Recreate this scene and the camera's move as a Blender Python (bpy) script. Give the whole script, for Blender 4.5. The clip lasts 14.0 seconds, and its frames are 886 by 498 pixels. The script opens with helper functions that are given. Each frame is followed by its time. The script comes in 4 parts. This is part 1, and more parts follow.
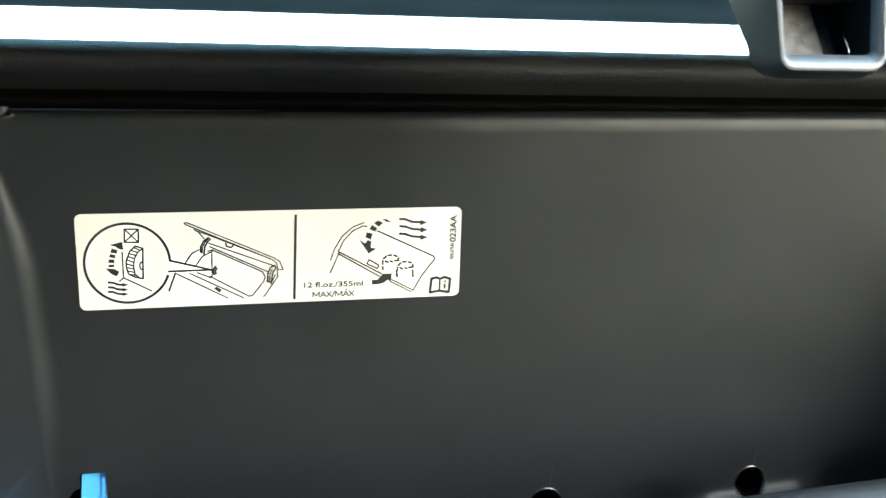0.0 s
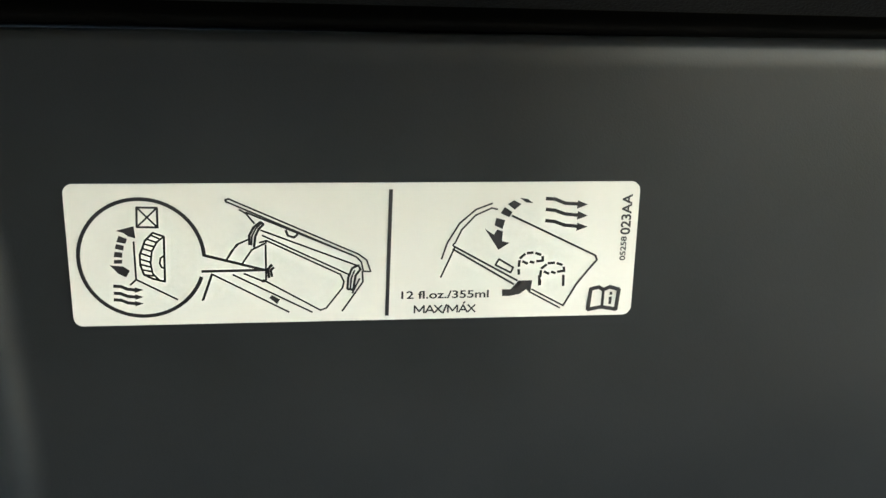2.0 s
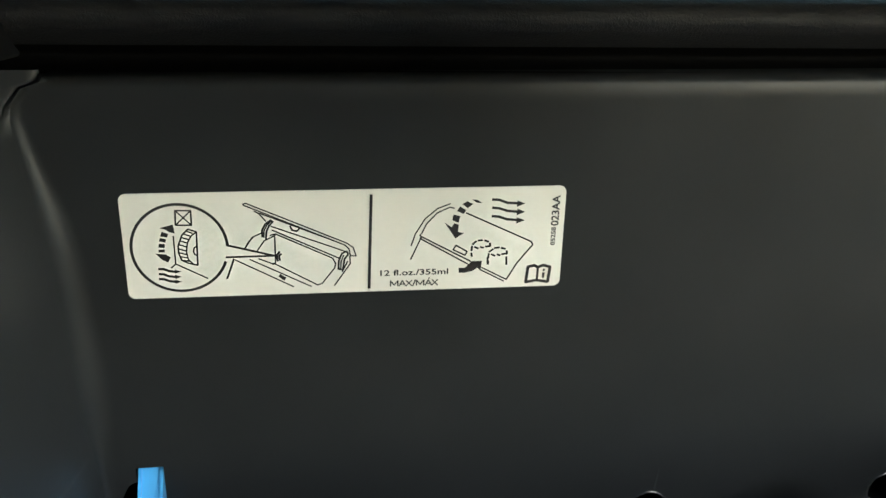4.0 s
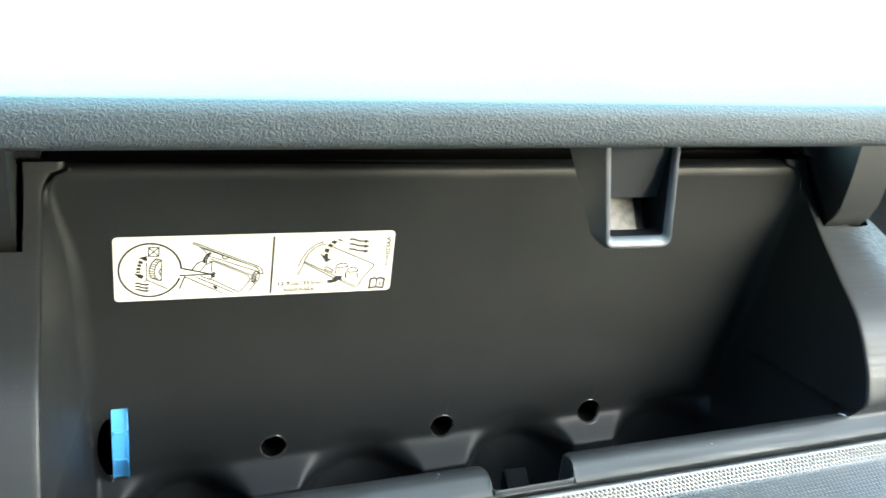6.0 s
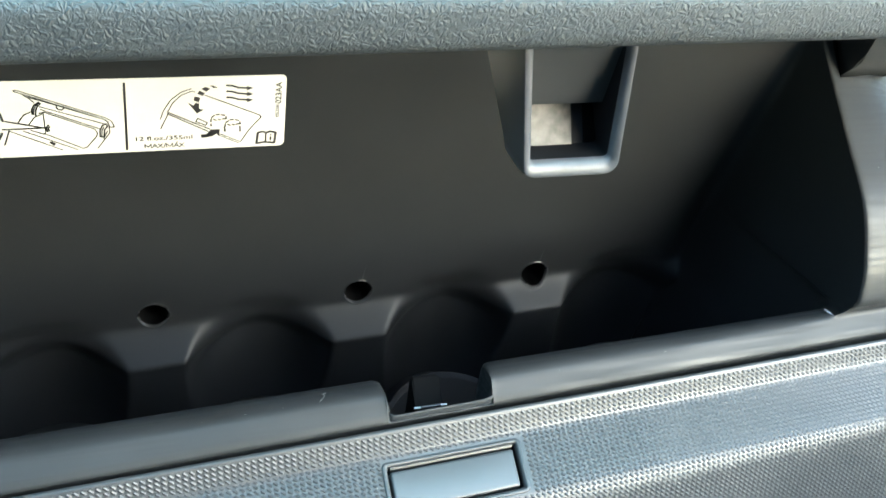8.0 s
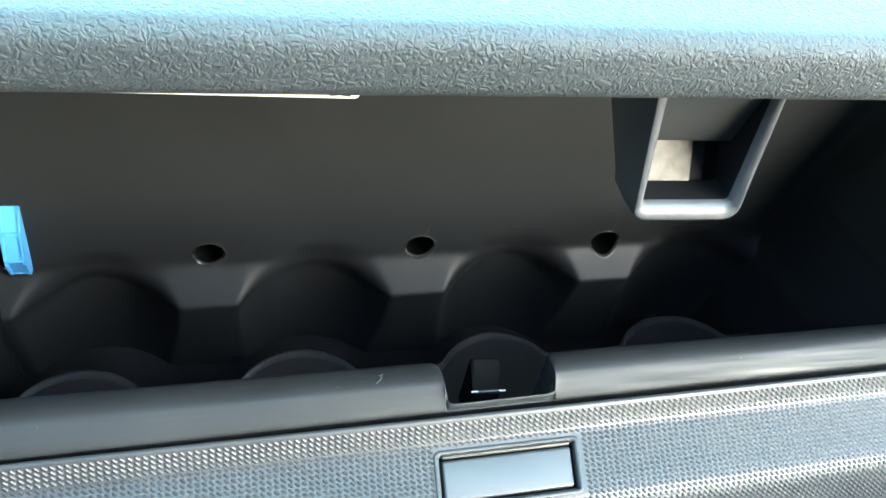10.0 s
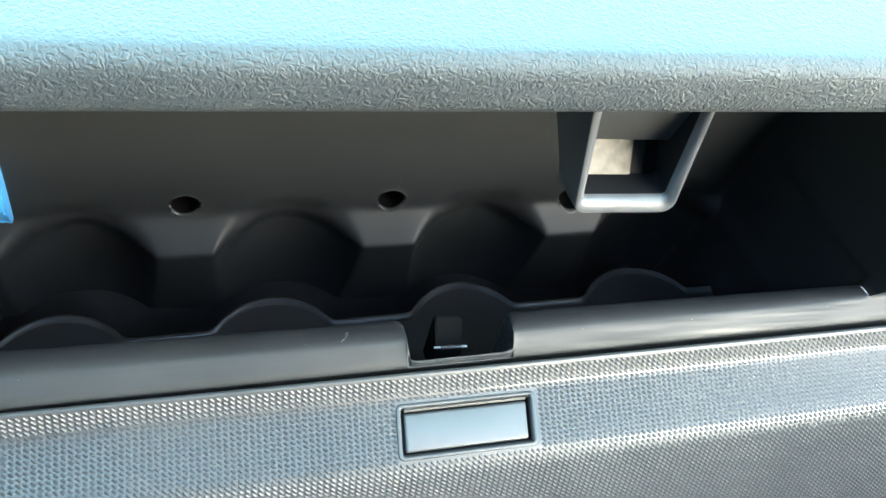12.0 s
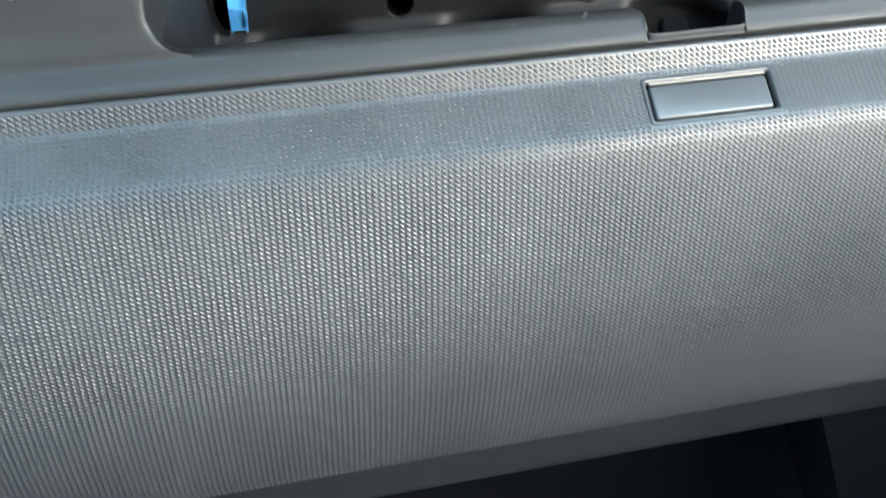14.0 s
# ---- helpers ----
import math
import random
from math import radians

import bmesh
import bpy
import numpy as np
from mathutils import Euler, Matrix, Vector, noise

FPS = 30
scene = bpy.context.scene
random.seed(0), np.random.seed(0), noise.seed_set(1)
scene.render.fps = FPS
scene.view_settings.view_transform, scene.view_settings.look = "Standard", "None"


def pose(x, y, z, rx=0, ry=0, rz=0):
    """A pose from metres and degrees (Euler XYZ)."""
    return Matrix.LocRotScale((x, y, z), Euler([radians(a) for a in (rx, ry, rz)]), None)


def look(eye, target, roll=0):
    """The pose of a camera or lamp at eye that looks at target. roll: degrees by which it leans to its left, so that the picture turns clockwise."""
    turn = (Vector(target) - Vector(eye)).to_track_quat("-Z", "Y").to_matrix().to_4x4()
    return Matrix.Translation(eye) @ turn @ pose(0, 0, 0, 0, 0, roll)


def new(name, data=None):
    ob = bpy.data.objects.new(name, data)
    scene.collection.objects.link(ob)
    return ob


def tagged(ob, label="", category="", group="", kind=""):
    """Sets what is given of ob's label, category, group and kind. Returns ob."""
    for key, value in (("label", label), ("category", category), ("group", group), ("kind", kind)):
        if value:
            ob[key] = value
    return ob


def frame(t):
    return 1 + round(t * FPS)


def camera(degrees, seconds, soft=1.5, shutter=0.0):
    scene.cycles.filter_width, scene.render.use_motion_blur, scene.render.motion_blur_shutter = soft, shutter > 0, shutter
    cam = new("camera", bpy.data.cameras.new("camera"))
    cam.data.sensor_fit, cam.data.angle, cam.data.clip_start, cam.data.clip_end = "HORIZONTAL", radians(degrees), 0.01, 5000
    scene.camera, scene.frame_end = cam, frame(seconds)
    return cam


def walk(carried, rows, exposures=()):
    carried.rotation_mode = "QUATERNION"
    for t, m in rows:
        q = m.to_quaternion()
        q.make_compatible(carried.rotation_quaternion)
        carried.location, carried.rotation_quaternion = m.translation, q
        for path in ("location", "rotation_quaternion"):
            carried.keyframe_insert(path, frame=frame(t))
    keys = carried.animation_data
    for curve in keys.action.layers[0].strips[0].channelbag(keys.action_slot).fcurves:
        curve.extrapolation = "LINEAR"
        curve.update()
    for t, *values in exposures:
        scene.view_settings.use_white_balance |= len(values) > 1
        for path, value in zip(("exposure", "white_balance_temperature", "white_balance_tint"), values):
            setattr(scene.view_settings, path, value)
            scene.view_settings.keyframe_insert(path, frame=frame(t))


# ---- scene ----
cam = camera(49.0, 14.0, shutter=0.16)
PATH = [
    (0, (0.031, -0.013, 1.012), (0.472, 1.92, 0.75), -0.0),
    (0.1, (0.030, -0.005, 1.011), (0.454, 1.931, 0.746), -0.3),
    (0.2, (0.030, 0.003, 1.010), (0.444, 1.942, 0.749), -1.0),
    (0.3, (0.029, 0.010, 1.010), (0.419, 1.955, 0.754), -1.1),
    (0.4, (0.029, 0.018, 1.009), (0.402, 1.967, 0.764), -0.9),
    (0.5, (0.029, 0.025, 1.009), (0.39, 1.98, 0.786), -0.9),
    (0.6, (0.029, 0.032, 1.009), (0.378, 1.989, 0.786), -1.1),
    (0.7, (0.029, 0.038, 1.010), (0.364, 1.995, 0.768), -1.2),
    (0.8, (0.029, 0.044, 1.011), (0.354, 1.996, 0.719), -0.3),
    (0.9, (0.029, 0.050, 1.012), (0.348, 2.001, 0.706), -0.4),
    (1, (0.03, 0.055, 1.012), (0.364, 1.999, 0.68), 0.2),
    (1.1, (0.031, 0.059, 1.011), (0.359, 2.001, 0.659), 0.2),
    (1.2, (0.032, 0.063, 1.008), (0.348, 2.017, 0.717), -0.2),
    (1.3, (0.034, 0.067, 1.005), (0.315, 2.029, 0.738), 0.1),
    (1.5, (0.037, 0.074, 1.001), (0.274, 2.046, 0.765), 0.3),
    (1.7, (0.039, 0.082, 1.001), (0.283, 2.048, 0.726), -0.4),
    (1.8, (0.039, 0.086, 1.001), (0.282, 2.049, 0.706), -0.8),
    (1.9, (0.039, 0.088, 1.001), (0.285, 2.049, 0.697), -0.3),
    (2, (0.039, 0.089, 1.001), (0.285, 2.051, 0.703), 0.3),
    (2.2, (0.039, 0.087, 1.001), (0.288, 2.05, 0.712), -0.2),
    (4.3, (0.040, 0.008, 1.040), (0.287, 1.915, 0.490), 0.5),
    (4.4, (0.027, -0.007, 1.034), (0.371, 1.899, 0.534), 1.1),
    (4.5, (0.019, -0.018, 1.035), (0.417, 1.853, 0.451), 1.6),
    (4.6, (0.014, -0.025, 1.034), (0.445, 1.822, 0.398), 1.8),
    (4.7, (0.012, -0.035, 1.035), (0.445, 1.811, 0.401), 1.3),
    (4.8, (0.011, -0.049, 1.038), (0.455, 1.799, 0.413), 1.6),
    (4.9, (0.011, -0.062, 1.042), (0.460, 1.783, 0.415), 1.3),
    (5, (0.009, -0.073, 1.05), (0.474, 1.764, 0.411), 2.0),
    (5.1, (0.004, -0.079, 1.060), (0.481, 1.761, 0.439), 2.7),
    (5.2, (-0.001, -0.083, 1.069), (0.502, 1.747, 0.437), 3.5),
    (5.3, (-0.004, -0.087, 1.074), (0.505, 1.733, 0.420), 3.6),
    (5.4, (-0.006, -0.090, 1.078), (0.510, 1.733, 0.437), 4.1),
    (5.5, (-0.006, -0.091, 1.081), (0.526, 1.734, 0.458), 4.3),
    (5.6, (-0.006, -0.091, 1.087), (0.532, 1.735, 0.473), 4.5),
    (5.7, (-0.006, -0.090, 1.094), (0.547, 1.720, 0.448), 5.5),
    (5.8, (-0.006, -0.09, 1.103), (0.571, 1.694, 0.409), 6.4),
    (5.9, (-0.006, -0.093, 1.112), (0.578, 1.693, 0.428), 5.6),
    (6, (-0.007, -0.098, 1.117), (0.618, 1.684, 0.459), 4.7),
    (6.1, (-0.005, -0.101, 1.118), (0.654, 1.651, 0.414), 4.0),
    (6.2, (-0.001, -0.102, 1.118), (0.649, 1.628, 0.353), 3.6),
    (6.3, (0.002, -0.101, 1.119), (0.651, 1.605, 0.300), 4.2),
    (6.4, (0.003, -0.097, 1.121), (0.651, 1.610, 0.303), 4.6),
    (6.5, (0.004, -0.09, 1.124), (0.654, 1.623, 0.322), 5.0),
    (6.6, (0.004, -0.081, 1.128), (0.621, 1.648, 0.336), 4.5),
    (6.7, (0.004, -0.071, 1.132), (0.607, 1.648, 0.307), 3.7),
    (6.8, (0.005, -0.061, 1.134), (0.587, 1.631, 0.24), 3.3),
    (7, (0.03, -0.043, 1.122), (0.628, 1.614, 0.176), 5.0),
    (7.1, (0.040, -0.036, 1.124), (0.674, 1.608, 0.178), 6.3),
    (7.2, (0.045, -0.031, 1.128), (0.692, 1.605, 0.177), 6.7),
    (7.3, (0.048, -0.027, 1.133), (0.701, 1.600, 0.169), 6.8),
    (7.4, (0.050, -0.024, 1.137), (0.692, 1.590, 0.147), 7.2),
    (7.5, (0.05, -0.022, 1.139), (0.68, 1.579, 0.12), 7.3),
    (7.6, (0.051, -0.021, 1.138), (0.672, 1.561, 0.083), 7.6),
    (7.7, (0.052, -0.019, 1.136), (0.659, 1.557, 0.065), 7.3),
    (7.8, (0.053, -0.018, 1.134), (0.646, 1.553, 0.048), 7.4),
    (7.9, (0.054, -0.016, 1.132), (0.652, 1.537, 0.022), 8.1),
    (8, (0.054, -0.012, 1.13), (0.646, 1.516, -0.018), 7.9),
    (8.2, (0.054, -0.004, 1.128), (0.623, 1.503, -0.057), 7.4),
    (8.3, (0.054, -0.003, 1.125), (0.622, 1.507, -0.057), 7.2),
    (8.4, (0.056, -0.003, 1.121), (0.620, 1.506, -0.064), 7.3),
    (8.5, (0.056, -0.003, 1.119), (0.614, 1.484, -0.097), 7.3),
    (8.7, (0.054, -0.001, 1.120), (0.622, 1.467, -0.113), 7.9),
    (8.8, (0.052, 0.000, 1.121), (0.612, 1.459, -0.127), 8.1),
    (8.9, (0.051, 0.002, 1.123), (0.598, 1.463, -0.129), 8.7),
    (9, (0.05, 0.004, 1.124), (0.596, 1.471, -0.121), 9.0),
    (9.2, (0.05, 0.009, 1.127), (0.579, 1.467, -0.135), 9.6),
    (11.3, (0.053, 0.032, 1.157), (0.575, 1.317, -0.284), 16.2),
    (11.5, (0.053, 0.029, 1.158), (0.579, 1.302, -0.292), 16.5),
    (11.7, (0.054, 0.026, 1.159), (0.584, 1.308, -0.282), 16.2),
    (12, (0.056, 0.025, 1.161), (0.571, 1.294, -0.297), 15.4),
    (12.5, (0.059, 0.022, 1.153), (0.554, 1.286, -0.315), 13.8),
    (13, (0.06, 0.018, 1.142), (0.521, 1.276, -0.342), 12.6),
    (13.2, (0.054, 0.012, 1.134), (0.505, 1.287, -0.340), 12.0),
    (13.3, (0.048, 0.007, 1.127), (0.478, 1.296, -0.340), 11.0),
    (13.5, (0.03, -0.009, 1.108), (0.42, 1.336, -0.321), 8.5),
    (13.6, (0.021, -0.021, 1.095), (0.365, 1.375, -0.295), 6.4),
    (13.7, (0.015, -0.035, 1.084), (0.330, 1.403, -0.270), 4.2),
    (13.8, (0.011, -0.05, 1.074), (0.305, 1.423, -0.247), 2.9),
    (13.9, (0.006, -0.065, 1.065), (0.293, 1.438, -0.223), 2.4),
    (14, (0.001, -0.08, 1.056), (0.312, 1.435, -0.212), 2.0),
]
EXPOSURES = [(0.0, 3.66, 5850, -1), (0.8, 3.35, 5720, -1), (2.2, 3.08, 5750, -1), (4.3, 2.82, 5920, -2), (4.6, 2.98, 5970, -2), (5.0, 3.53, 6100, -2), (5.4, 3.93, 6200, -2), (6.5, 4.03, 6150, -2), (7.5, 3.95, 6150, -2), (8.1, 3.90, 6200, -2), (8.6, 4.08, 6250, -2), (9.0, 4.16, 6250, -1), (13.0, 4.18, 6450, 0), (14.0, 4.03, 6400, 3)]
walk(cam, [(t, look(eye, target, roll)) for t, eye, target, roll in PATH], exposures=EXPOSURES)

# ---- world, sun, exposure ----
world = bpy.data.worlds.new("sky")
scene.world = world
world.use_nodes = True
wn, wl = world.node_tree.nodes, world.node_tree.links
wn.clear()
sky = wn.new("ShaderNodeTexSky")
sky.sky_type, sky.sun_disc = "NISHITA", False
sky.sun_elevation, sky.sun_rotation = radians(25.0), radians(146.0)
back = wn.new("ShaderNodeBackground")
back.inputs["Strength"].default_value = 0.13
wl.new(sky.outputs["Color"], back.inputs["Color"])
wl.new(back.outputs["Background"], wn.new("ShaderNodeOutputWorld").inputs["Surface"])

sun = new("sun", bpy.data.lights.new("sun", "SUN"))
sun.data.energy, sun.data.angle, sun.data.color = 0.21, radians(46), (1.0, 0.985, 0.955)
sun.matrix_basis = look((0.507, -0.751, 0.423), (0, 0, 0))

# the bright sky in the windscreen's opening
screen = new("windscreen_daylight", bpy.data.lights.new("windscreen_daylight", "AREA"))
screen.data.shape, screen.data.size, screen.data.size_y = "RECTANGLE", 1.2, 1.10
screen.data.energy, screen.data.color = 2.5, (0.48, 0.92, 1.0)
screen.matrix_basis = look((0.08, 0.445, 1.195), (0.08, 0.038, 0.282))


# ---- materials ----
def material(name, colour, rough=0.5, metal=0.0, grain=0.0, size=2500.0, blotch=0.12, specks=0.0, spec=0.5, spot=35.0, streak=0.0):
    """Plastic, paint or metal: fine noise relief of the given strength and size, broad blotches, scattered dust, scuffs along x."""
    m = bpy.data.materials.new(name)
    m.use_nodes = True
    n, l = m.node_tree.nodes, m.node_tree.links
    b = n["Principled BSDF"]
    b.inputs["Roughness"].default_value, b.inputs["Metallic"].default_value = rough, metal
    b.inputs["Specular IOR Level"].default_value = spec
    at = n.new("ShaderNodeTexCoord").outputs["Object"]
    big = n.new("ShaderNodeTexNoise")
    big.inputs["Scale"].default_value, big.inputs["Detail"].default_value = spot, 4.0
    l.new(at, big.inputs["Vector"])
    ramp = n.new("ShaderNodeMapRange")
    ramp.inputs["From Min"].default_value, ramp.inputs["From Max"].default_value = 0.3, 0.7
    ramp.inputs["To Min"].default_value, ramp.inputs["To Max"].default_value = 1 - blotch, 1 + blotch
    l.new(big.outputs["Fac"], ramp.inputs["Value"])
    tone = n.new("ShaderNodeVectorMath")
    tone.operation = "SCALE"
    tone.inputs[0].default_value = colour
    l.new(ramp.outputs["Result"], tone.inputs["Scale"])
    out = tone.outputs["Vector"]
    if specks:
        dots = n.new("ShaderNodeTexVoronoi")
        dots.inputs["Scale"].default_value = 140.0
        l.new(at, dots.inputs["Vector"])
        near = n.new("ShaderNodeMath")
        near.operation, near.inputs[1].default_value = "LESS_THAN", 0.035
        l.new(dots.outputs["Distance"], near.inputs[0])
        few = n.new("ShaderNodeMath")
        few.operation, few.inputs[1].default_value = "GREATER_THAN", 1 - specks
        l.new(dots.outputs["Color"], few.inputs[0])
        both = n.new("ShaderNodeMath")
        both.operation = "MULTIPLY"
        l.new(near.outputs[0], both.inputs[0])
        l.new(few.outputs[0], both.inputs[1])
        mix = n.new("ShaderNodeMix")
        mix.data_type = "RGBA"
        l.new(both.outputs[0], mix.inputs["Factor"])
        l.new(out, mix.inputs["A"])
        mix.inputs["B"].default_value = (0.45, 0.45, 0.42, 1)
        out = mix.outputs["Result"]
    l.new(out, b.inputs["Base Color"])
    rr = n.new("ShaderNodeMapRange")
    rr.inputs["To Min"].default_value, rr.inputs["To Max"].default_value = rough - 0.07, rough + 0.07
    l.new(big.outputs["Fac"], rr.inputs["Value"])
    l.new(rr.outputs["Result"], b.inputs["Roughness"])
    if streak:
        drawn = n.new("ShaderNodeMapping")
        drawn.inputs["Scale"].default_value = (22.0, 700.0, 700.0)
        l.new(at, drawn.inputs["Vector"])
        scuff = n.new("ShaderNodeTexNoise")
        scuff.inputs["Scale"].default_value, scuff.inputs["Detail"].default_value = 1.0, 5.0
        l.new(drawn.outputs["Vector"], scuff.inputs["Vector"])
        worn = n.new("ShaderNodeMapRange")
        worn.inputs["From Min"].default_value, worn.inputs["From Max"].default_value = 0.3, 0.75
        worn.inputs["To Min"].default_value, worn.inputs["To Max"].default_value = -streak, streak
        l.new(scuff.outputs["Fac"], worn.inputs["Value"])
        total = n.new("ShaderNodeMath")
        l.new(rr.outputs["Result"], total.inputs[0])
        l.new(worn.outputs["Result"], total.inputs[1])
        l.new(total.outputs[0], b.inputs["Roughness"])
    if grain:
        fine = n.new("ShaderNodeTexNoise")
        fine.inputs["Scale"].default_value, fine.inputs["Detail"].default_value = size, 3.0
        l.new(at, fine.inputs["Vector"])
        bump = n.new("ShaderNodeBump")
        bump.inputs["Strength"].default_value, bump.inputs["Distance"].default_value = grain, 0.0003
        l.new(fine.outputs["Fac"], bump.inputs["Height"])
        l.new(bump.outputs["Normal"], b.inputs["Normal"])
    return m


def leather_grain(name, colour, rough, cells, depth):
    """Moulded leather-like grain: wrinkled cells with rounded tops between creases."""
    m = material(name, colour, rough, blotch=0.08)
    n, l = m.node_tree.nodes, m.node_tree.links
    at = n.new("ShaderNodeTexCoord").outputs["Object"]
    warp = n.new("ShaderNodeTexNoise")
    warp.inputs["Scale"].default_value, warp.inputs["Detail"].default_value = cells * 0.7, 2.0
    l.new(at, warp.inputs["Vector"])
    push = n.new("ShaderNodeVectorMath")
    push.operation = "MULTIPLY_ADD"
    l.new(warp.outputs["Color"], push.inputs[0])
    push.inputs[1].default_value = (2.2 / cells,) * 3
    l.new(at, push.inputs[2])
    cell = n.new("ShaderNodeTexVoronoi")
    cell.feature = "DISTANCE_TO_EDGE"
    cell.inputs["Scale"].default_value = cells
    l.new(push.outputs["Vector"], cell.inputs["Vector"])
    top = n.new("ShaderNodeMapRange")
    top.interpolation_type = "SMOOTHSTEP"
    top.inputs["From Max"].default_value = 0.32
    l.new(cell.outputs["Distance"], top.inputs["Value"])
    fine = n.new("ShaderNodeTexNoise")
    fine.inputs["Scale"].default_value, fine.inputs["Detail"].default_value = cells * 4, 3.0
    l.new(at, fine.inputs["Vector"])
    mixed = n.new("ShaderNodeMath")
    mixed.operation, mixed.inputs[1].default_value = "MULTIPLY_ADD", 0.6
    l.new(fine.outputs["Fac"], mixed.inputs[0])
    l.new(top.outputs["Result"], mixed.inputs[2])
    bump = n.new("ShaderNodeBump")
    bump.inputs["Strength"].default_value, bump.inputs["Distance"].default_value = 0.8, depth
    l.new(mixed.outputs[0], bump.inputs["Height"])
    l.new(bump.outputs["Normal"], n["Principled BSDF"].inputs["Normal"])
    return m


TUB = material("black_bin_plastic", (0.0140, 0.0149, 0.0160), 0.45, grain=0.12, specks=0.05, spec=0.27)
LIP = material("charcoal_smooth_plastic", (0.0245, 0.0258, 0.0272), 0.50, grain=0.1, specks=0.05, spec=0.28, streak=0.16)
PANEL = material("grey_dash_plastic", (0.038, 0.0376, 0.0380), 0.40, grain=0.1, spec=0.62)
LID_SKIN = leather_grain("grey_leather_grain_plastic", (0.030, 0.0345, 0.0365), 0.62, 720.0, 0.00018)
ROLL = leather_grain("black_leather_grain_plastic", (0.017, 0.017, 0.019), 0.6, 900.0, 0.0001)
ROLL.node_tree.nodes["Principled BSDF"].inputs["Specular IOR Level"].default_value = 0.25
LID_UNDER = material("black_lid_lining", (0.02, 0.02, 0.022), 0.55, grain=0.15)
BRACKET = material("black_latch_plastic", (0.033, 0.034, 0.035), 0.33, grain=0.1)
PALE_LATCH = material("pale_grey_latch_plastic", (0.072, 0.072, 0.077), 0.36, grain=0.1, spot=200.0)
STEEL = material("scuffed_zinc_steel", (0.095, 0.089, 0.079), 0.55, 0.2, grain=0.2, size=900.0, blotch=0.45, spot=420.0)
BUTTON = material("satin_grey_button_plastic", (0.058, 0.060, 0.064), 0.38, grain=0.08, spec=0.62)
MAT = material("black_rubber_mat", (0.022, 0.0225, 0.0235), 0.5, grain=0.1, spec=0.3)
RIM = material("polished_black_rim", (0.030, 0.030, 0.031), 0.20, grain=0.05, spec=0.7)
PIN = material("bright_steel_pin", (0.55, 0.55, 0.56), 0.3, 0.6)
CATCH = material("matt_black_catch_plastic", (0.004, 0.0042, 0.0046), 0.6, grain=0.1, spec=0.05)
KNEE = material("black_knee_plastic", (0.013, 0.0138, 0.0145), 0.6, grain=0.1)
# almost no albedo or gloss: the shade of recesses put into the colour
SHADE_BLACK = material("recess_shade_black", (0.003, 0.003, 0.003), 0.7, spec=0.02)
# plastic darkened to near black, standing in for shade in hollows
SHADE_DARK = material("dark_shade_plastic", (0.005, 0.005, 0.006), 0.7, grain=0.1, spec=0.2)
BLUE = material("sky_blue_plastic", (0.09, 0.36, 0.72), 0.35, grain=0.05)
PAPER = material("cream_label_film", (0.64, 0.622, 0.575), 0.45, blotch=0.02)
INK = material("black_label_ink", (0.02, 0.017, 0.018), 0.5)
LINT = material("pale_lint", (0.30, 0.30, 0.29), 0.9)
ARM = material("dark_hinge_plastic", (0.018, 0.019, 0.020), 0.45, grain=0.1)
CABIN = material("pale_grey_headlining", (0.60, 0.60, 0.59), 0.9, grain=0.3, size=300.0)
CARPET = material("grey_cloth_trim", (0.09, 0.09, 0.093), 0.95, grain=0.5, size=600.0)
GROUND = material("pale_concrete", (0.32, 0.31, 0.29), 0.9, grain=0.4, size=20.0)


# ---- building helpers ----
def ob_from(name, verts, faces, mat, parent=None, label="", smooth=True):
    me = bpy.data.meshes.new(name)
    me.from_pydata([tuple(v) for v in verts], [], faces)
    me.materials.append(mat)
    me.update()
    if smooth:
        me.shade_smooth()
    ob = new(name, me)
    if parent:
        ob.parent = parent
    return tagged(ob, label)


def part(name, bm, mat, parent, label="", smooth=False):
    me = bpy.data.meshes.new(name)
    bmesh.ops.recalc_face_normals(bm, faces=bm.faces)
    bm.to_mesh(me)
    bm.free()
    me.materials.append(mat)
    if smooth:
        me.shade_smooth()
        me.set_sharp_from_angle(angle=radians(40))
    ob = new(name, me)
    ob.parent = parent
    return tagged(ob, label)


def thing(name, label, category, kind="", at=(0, 0, 0)):
    ob = new(name)
    ob.location = at
    ob.empty_display_size = 0.02
    return tagged(ob, label, category, "", kind)


def grid(name, rows, mat, parent, label="", skip=None, thick=0.0, flip=False):
    """A sheet through rows of points; skip(face centre) leaves openings; thick: its wall, behind the face."""
    a = np.array(rows, float)
    r, c = a.shape[:2]
    faces = []
    for i in range(r - 1):
        for j in range(c - 1):
            q = (i * c + j, i * c + j + 1, (i + 1) * c + j + 1, (i + 1) * c + j)
            if skip and skip(a[i:i + 2, j:j + 2].reshape(4, 3).mean(0)):
                continue
            faces.append(q[::-1] if flip else q)
    ob = ob_from(name, a.reshape(-1, 3), faces, mat, parent, label)
    if thick:
        s = ob.modifiers.new("wall", "SOLIDIFY")
        s.thickness, s.offset = thick, -1
    return ob


def box(bm, x0, x1, y0, y1, z0, z1, bevel=0.0):
    v = [bm.verts.new((x, y, z)) for x in (x0, x1) for y in (y0, y1) for z in (z0, z1)]
    fs = [bm.faces.new([v[i] for i in q]) for q in
          ((0, 1, 3, 2), (4, 6, 7, 5), (0, 4, 5, 1), (2, 3, 7, 6), (0, 2, 6, 4), (1, 5, 7, 3))]
    if bevel:
        es = list({e for f in fs for e in f.edges})
        bmesh.ops.bevel(bm, geom=es, offset=bevel, segments=2, affect="EDGES", profile=0.5)


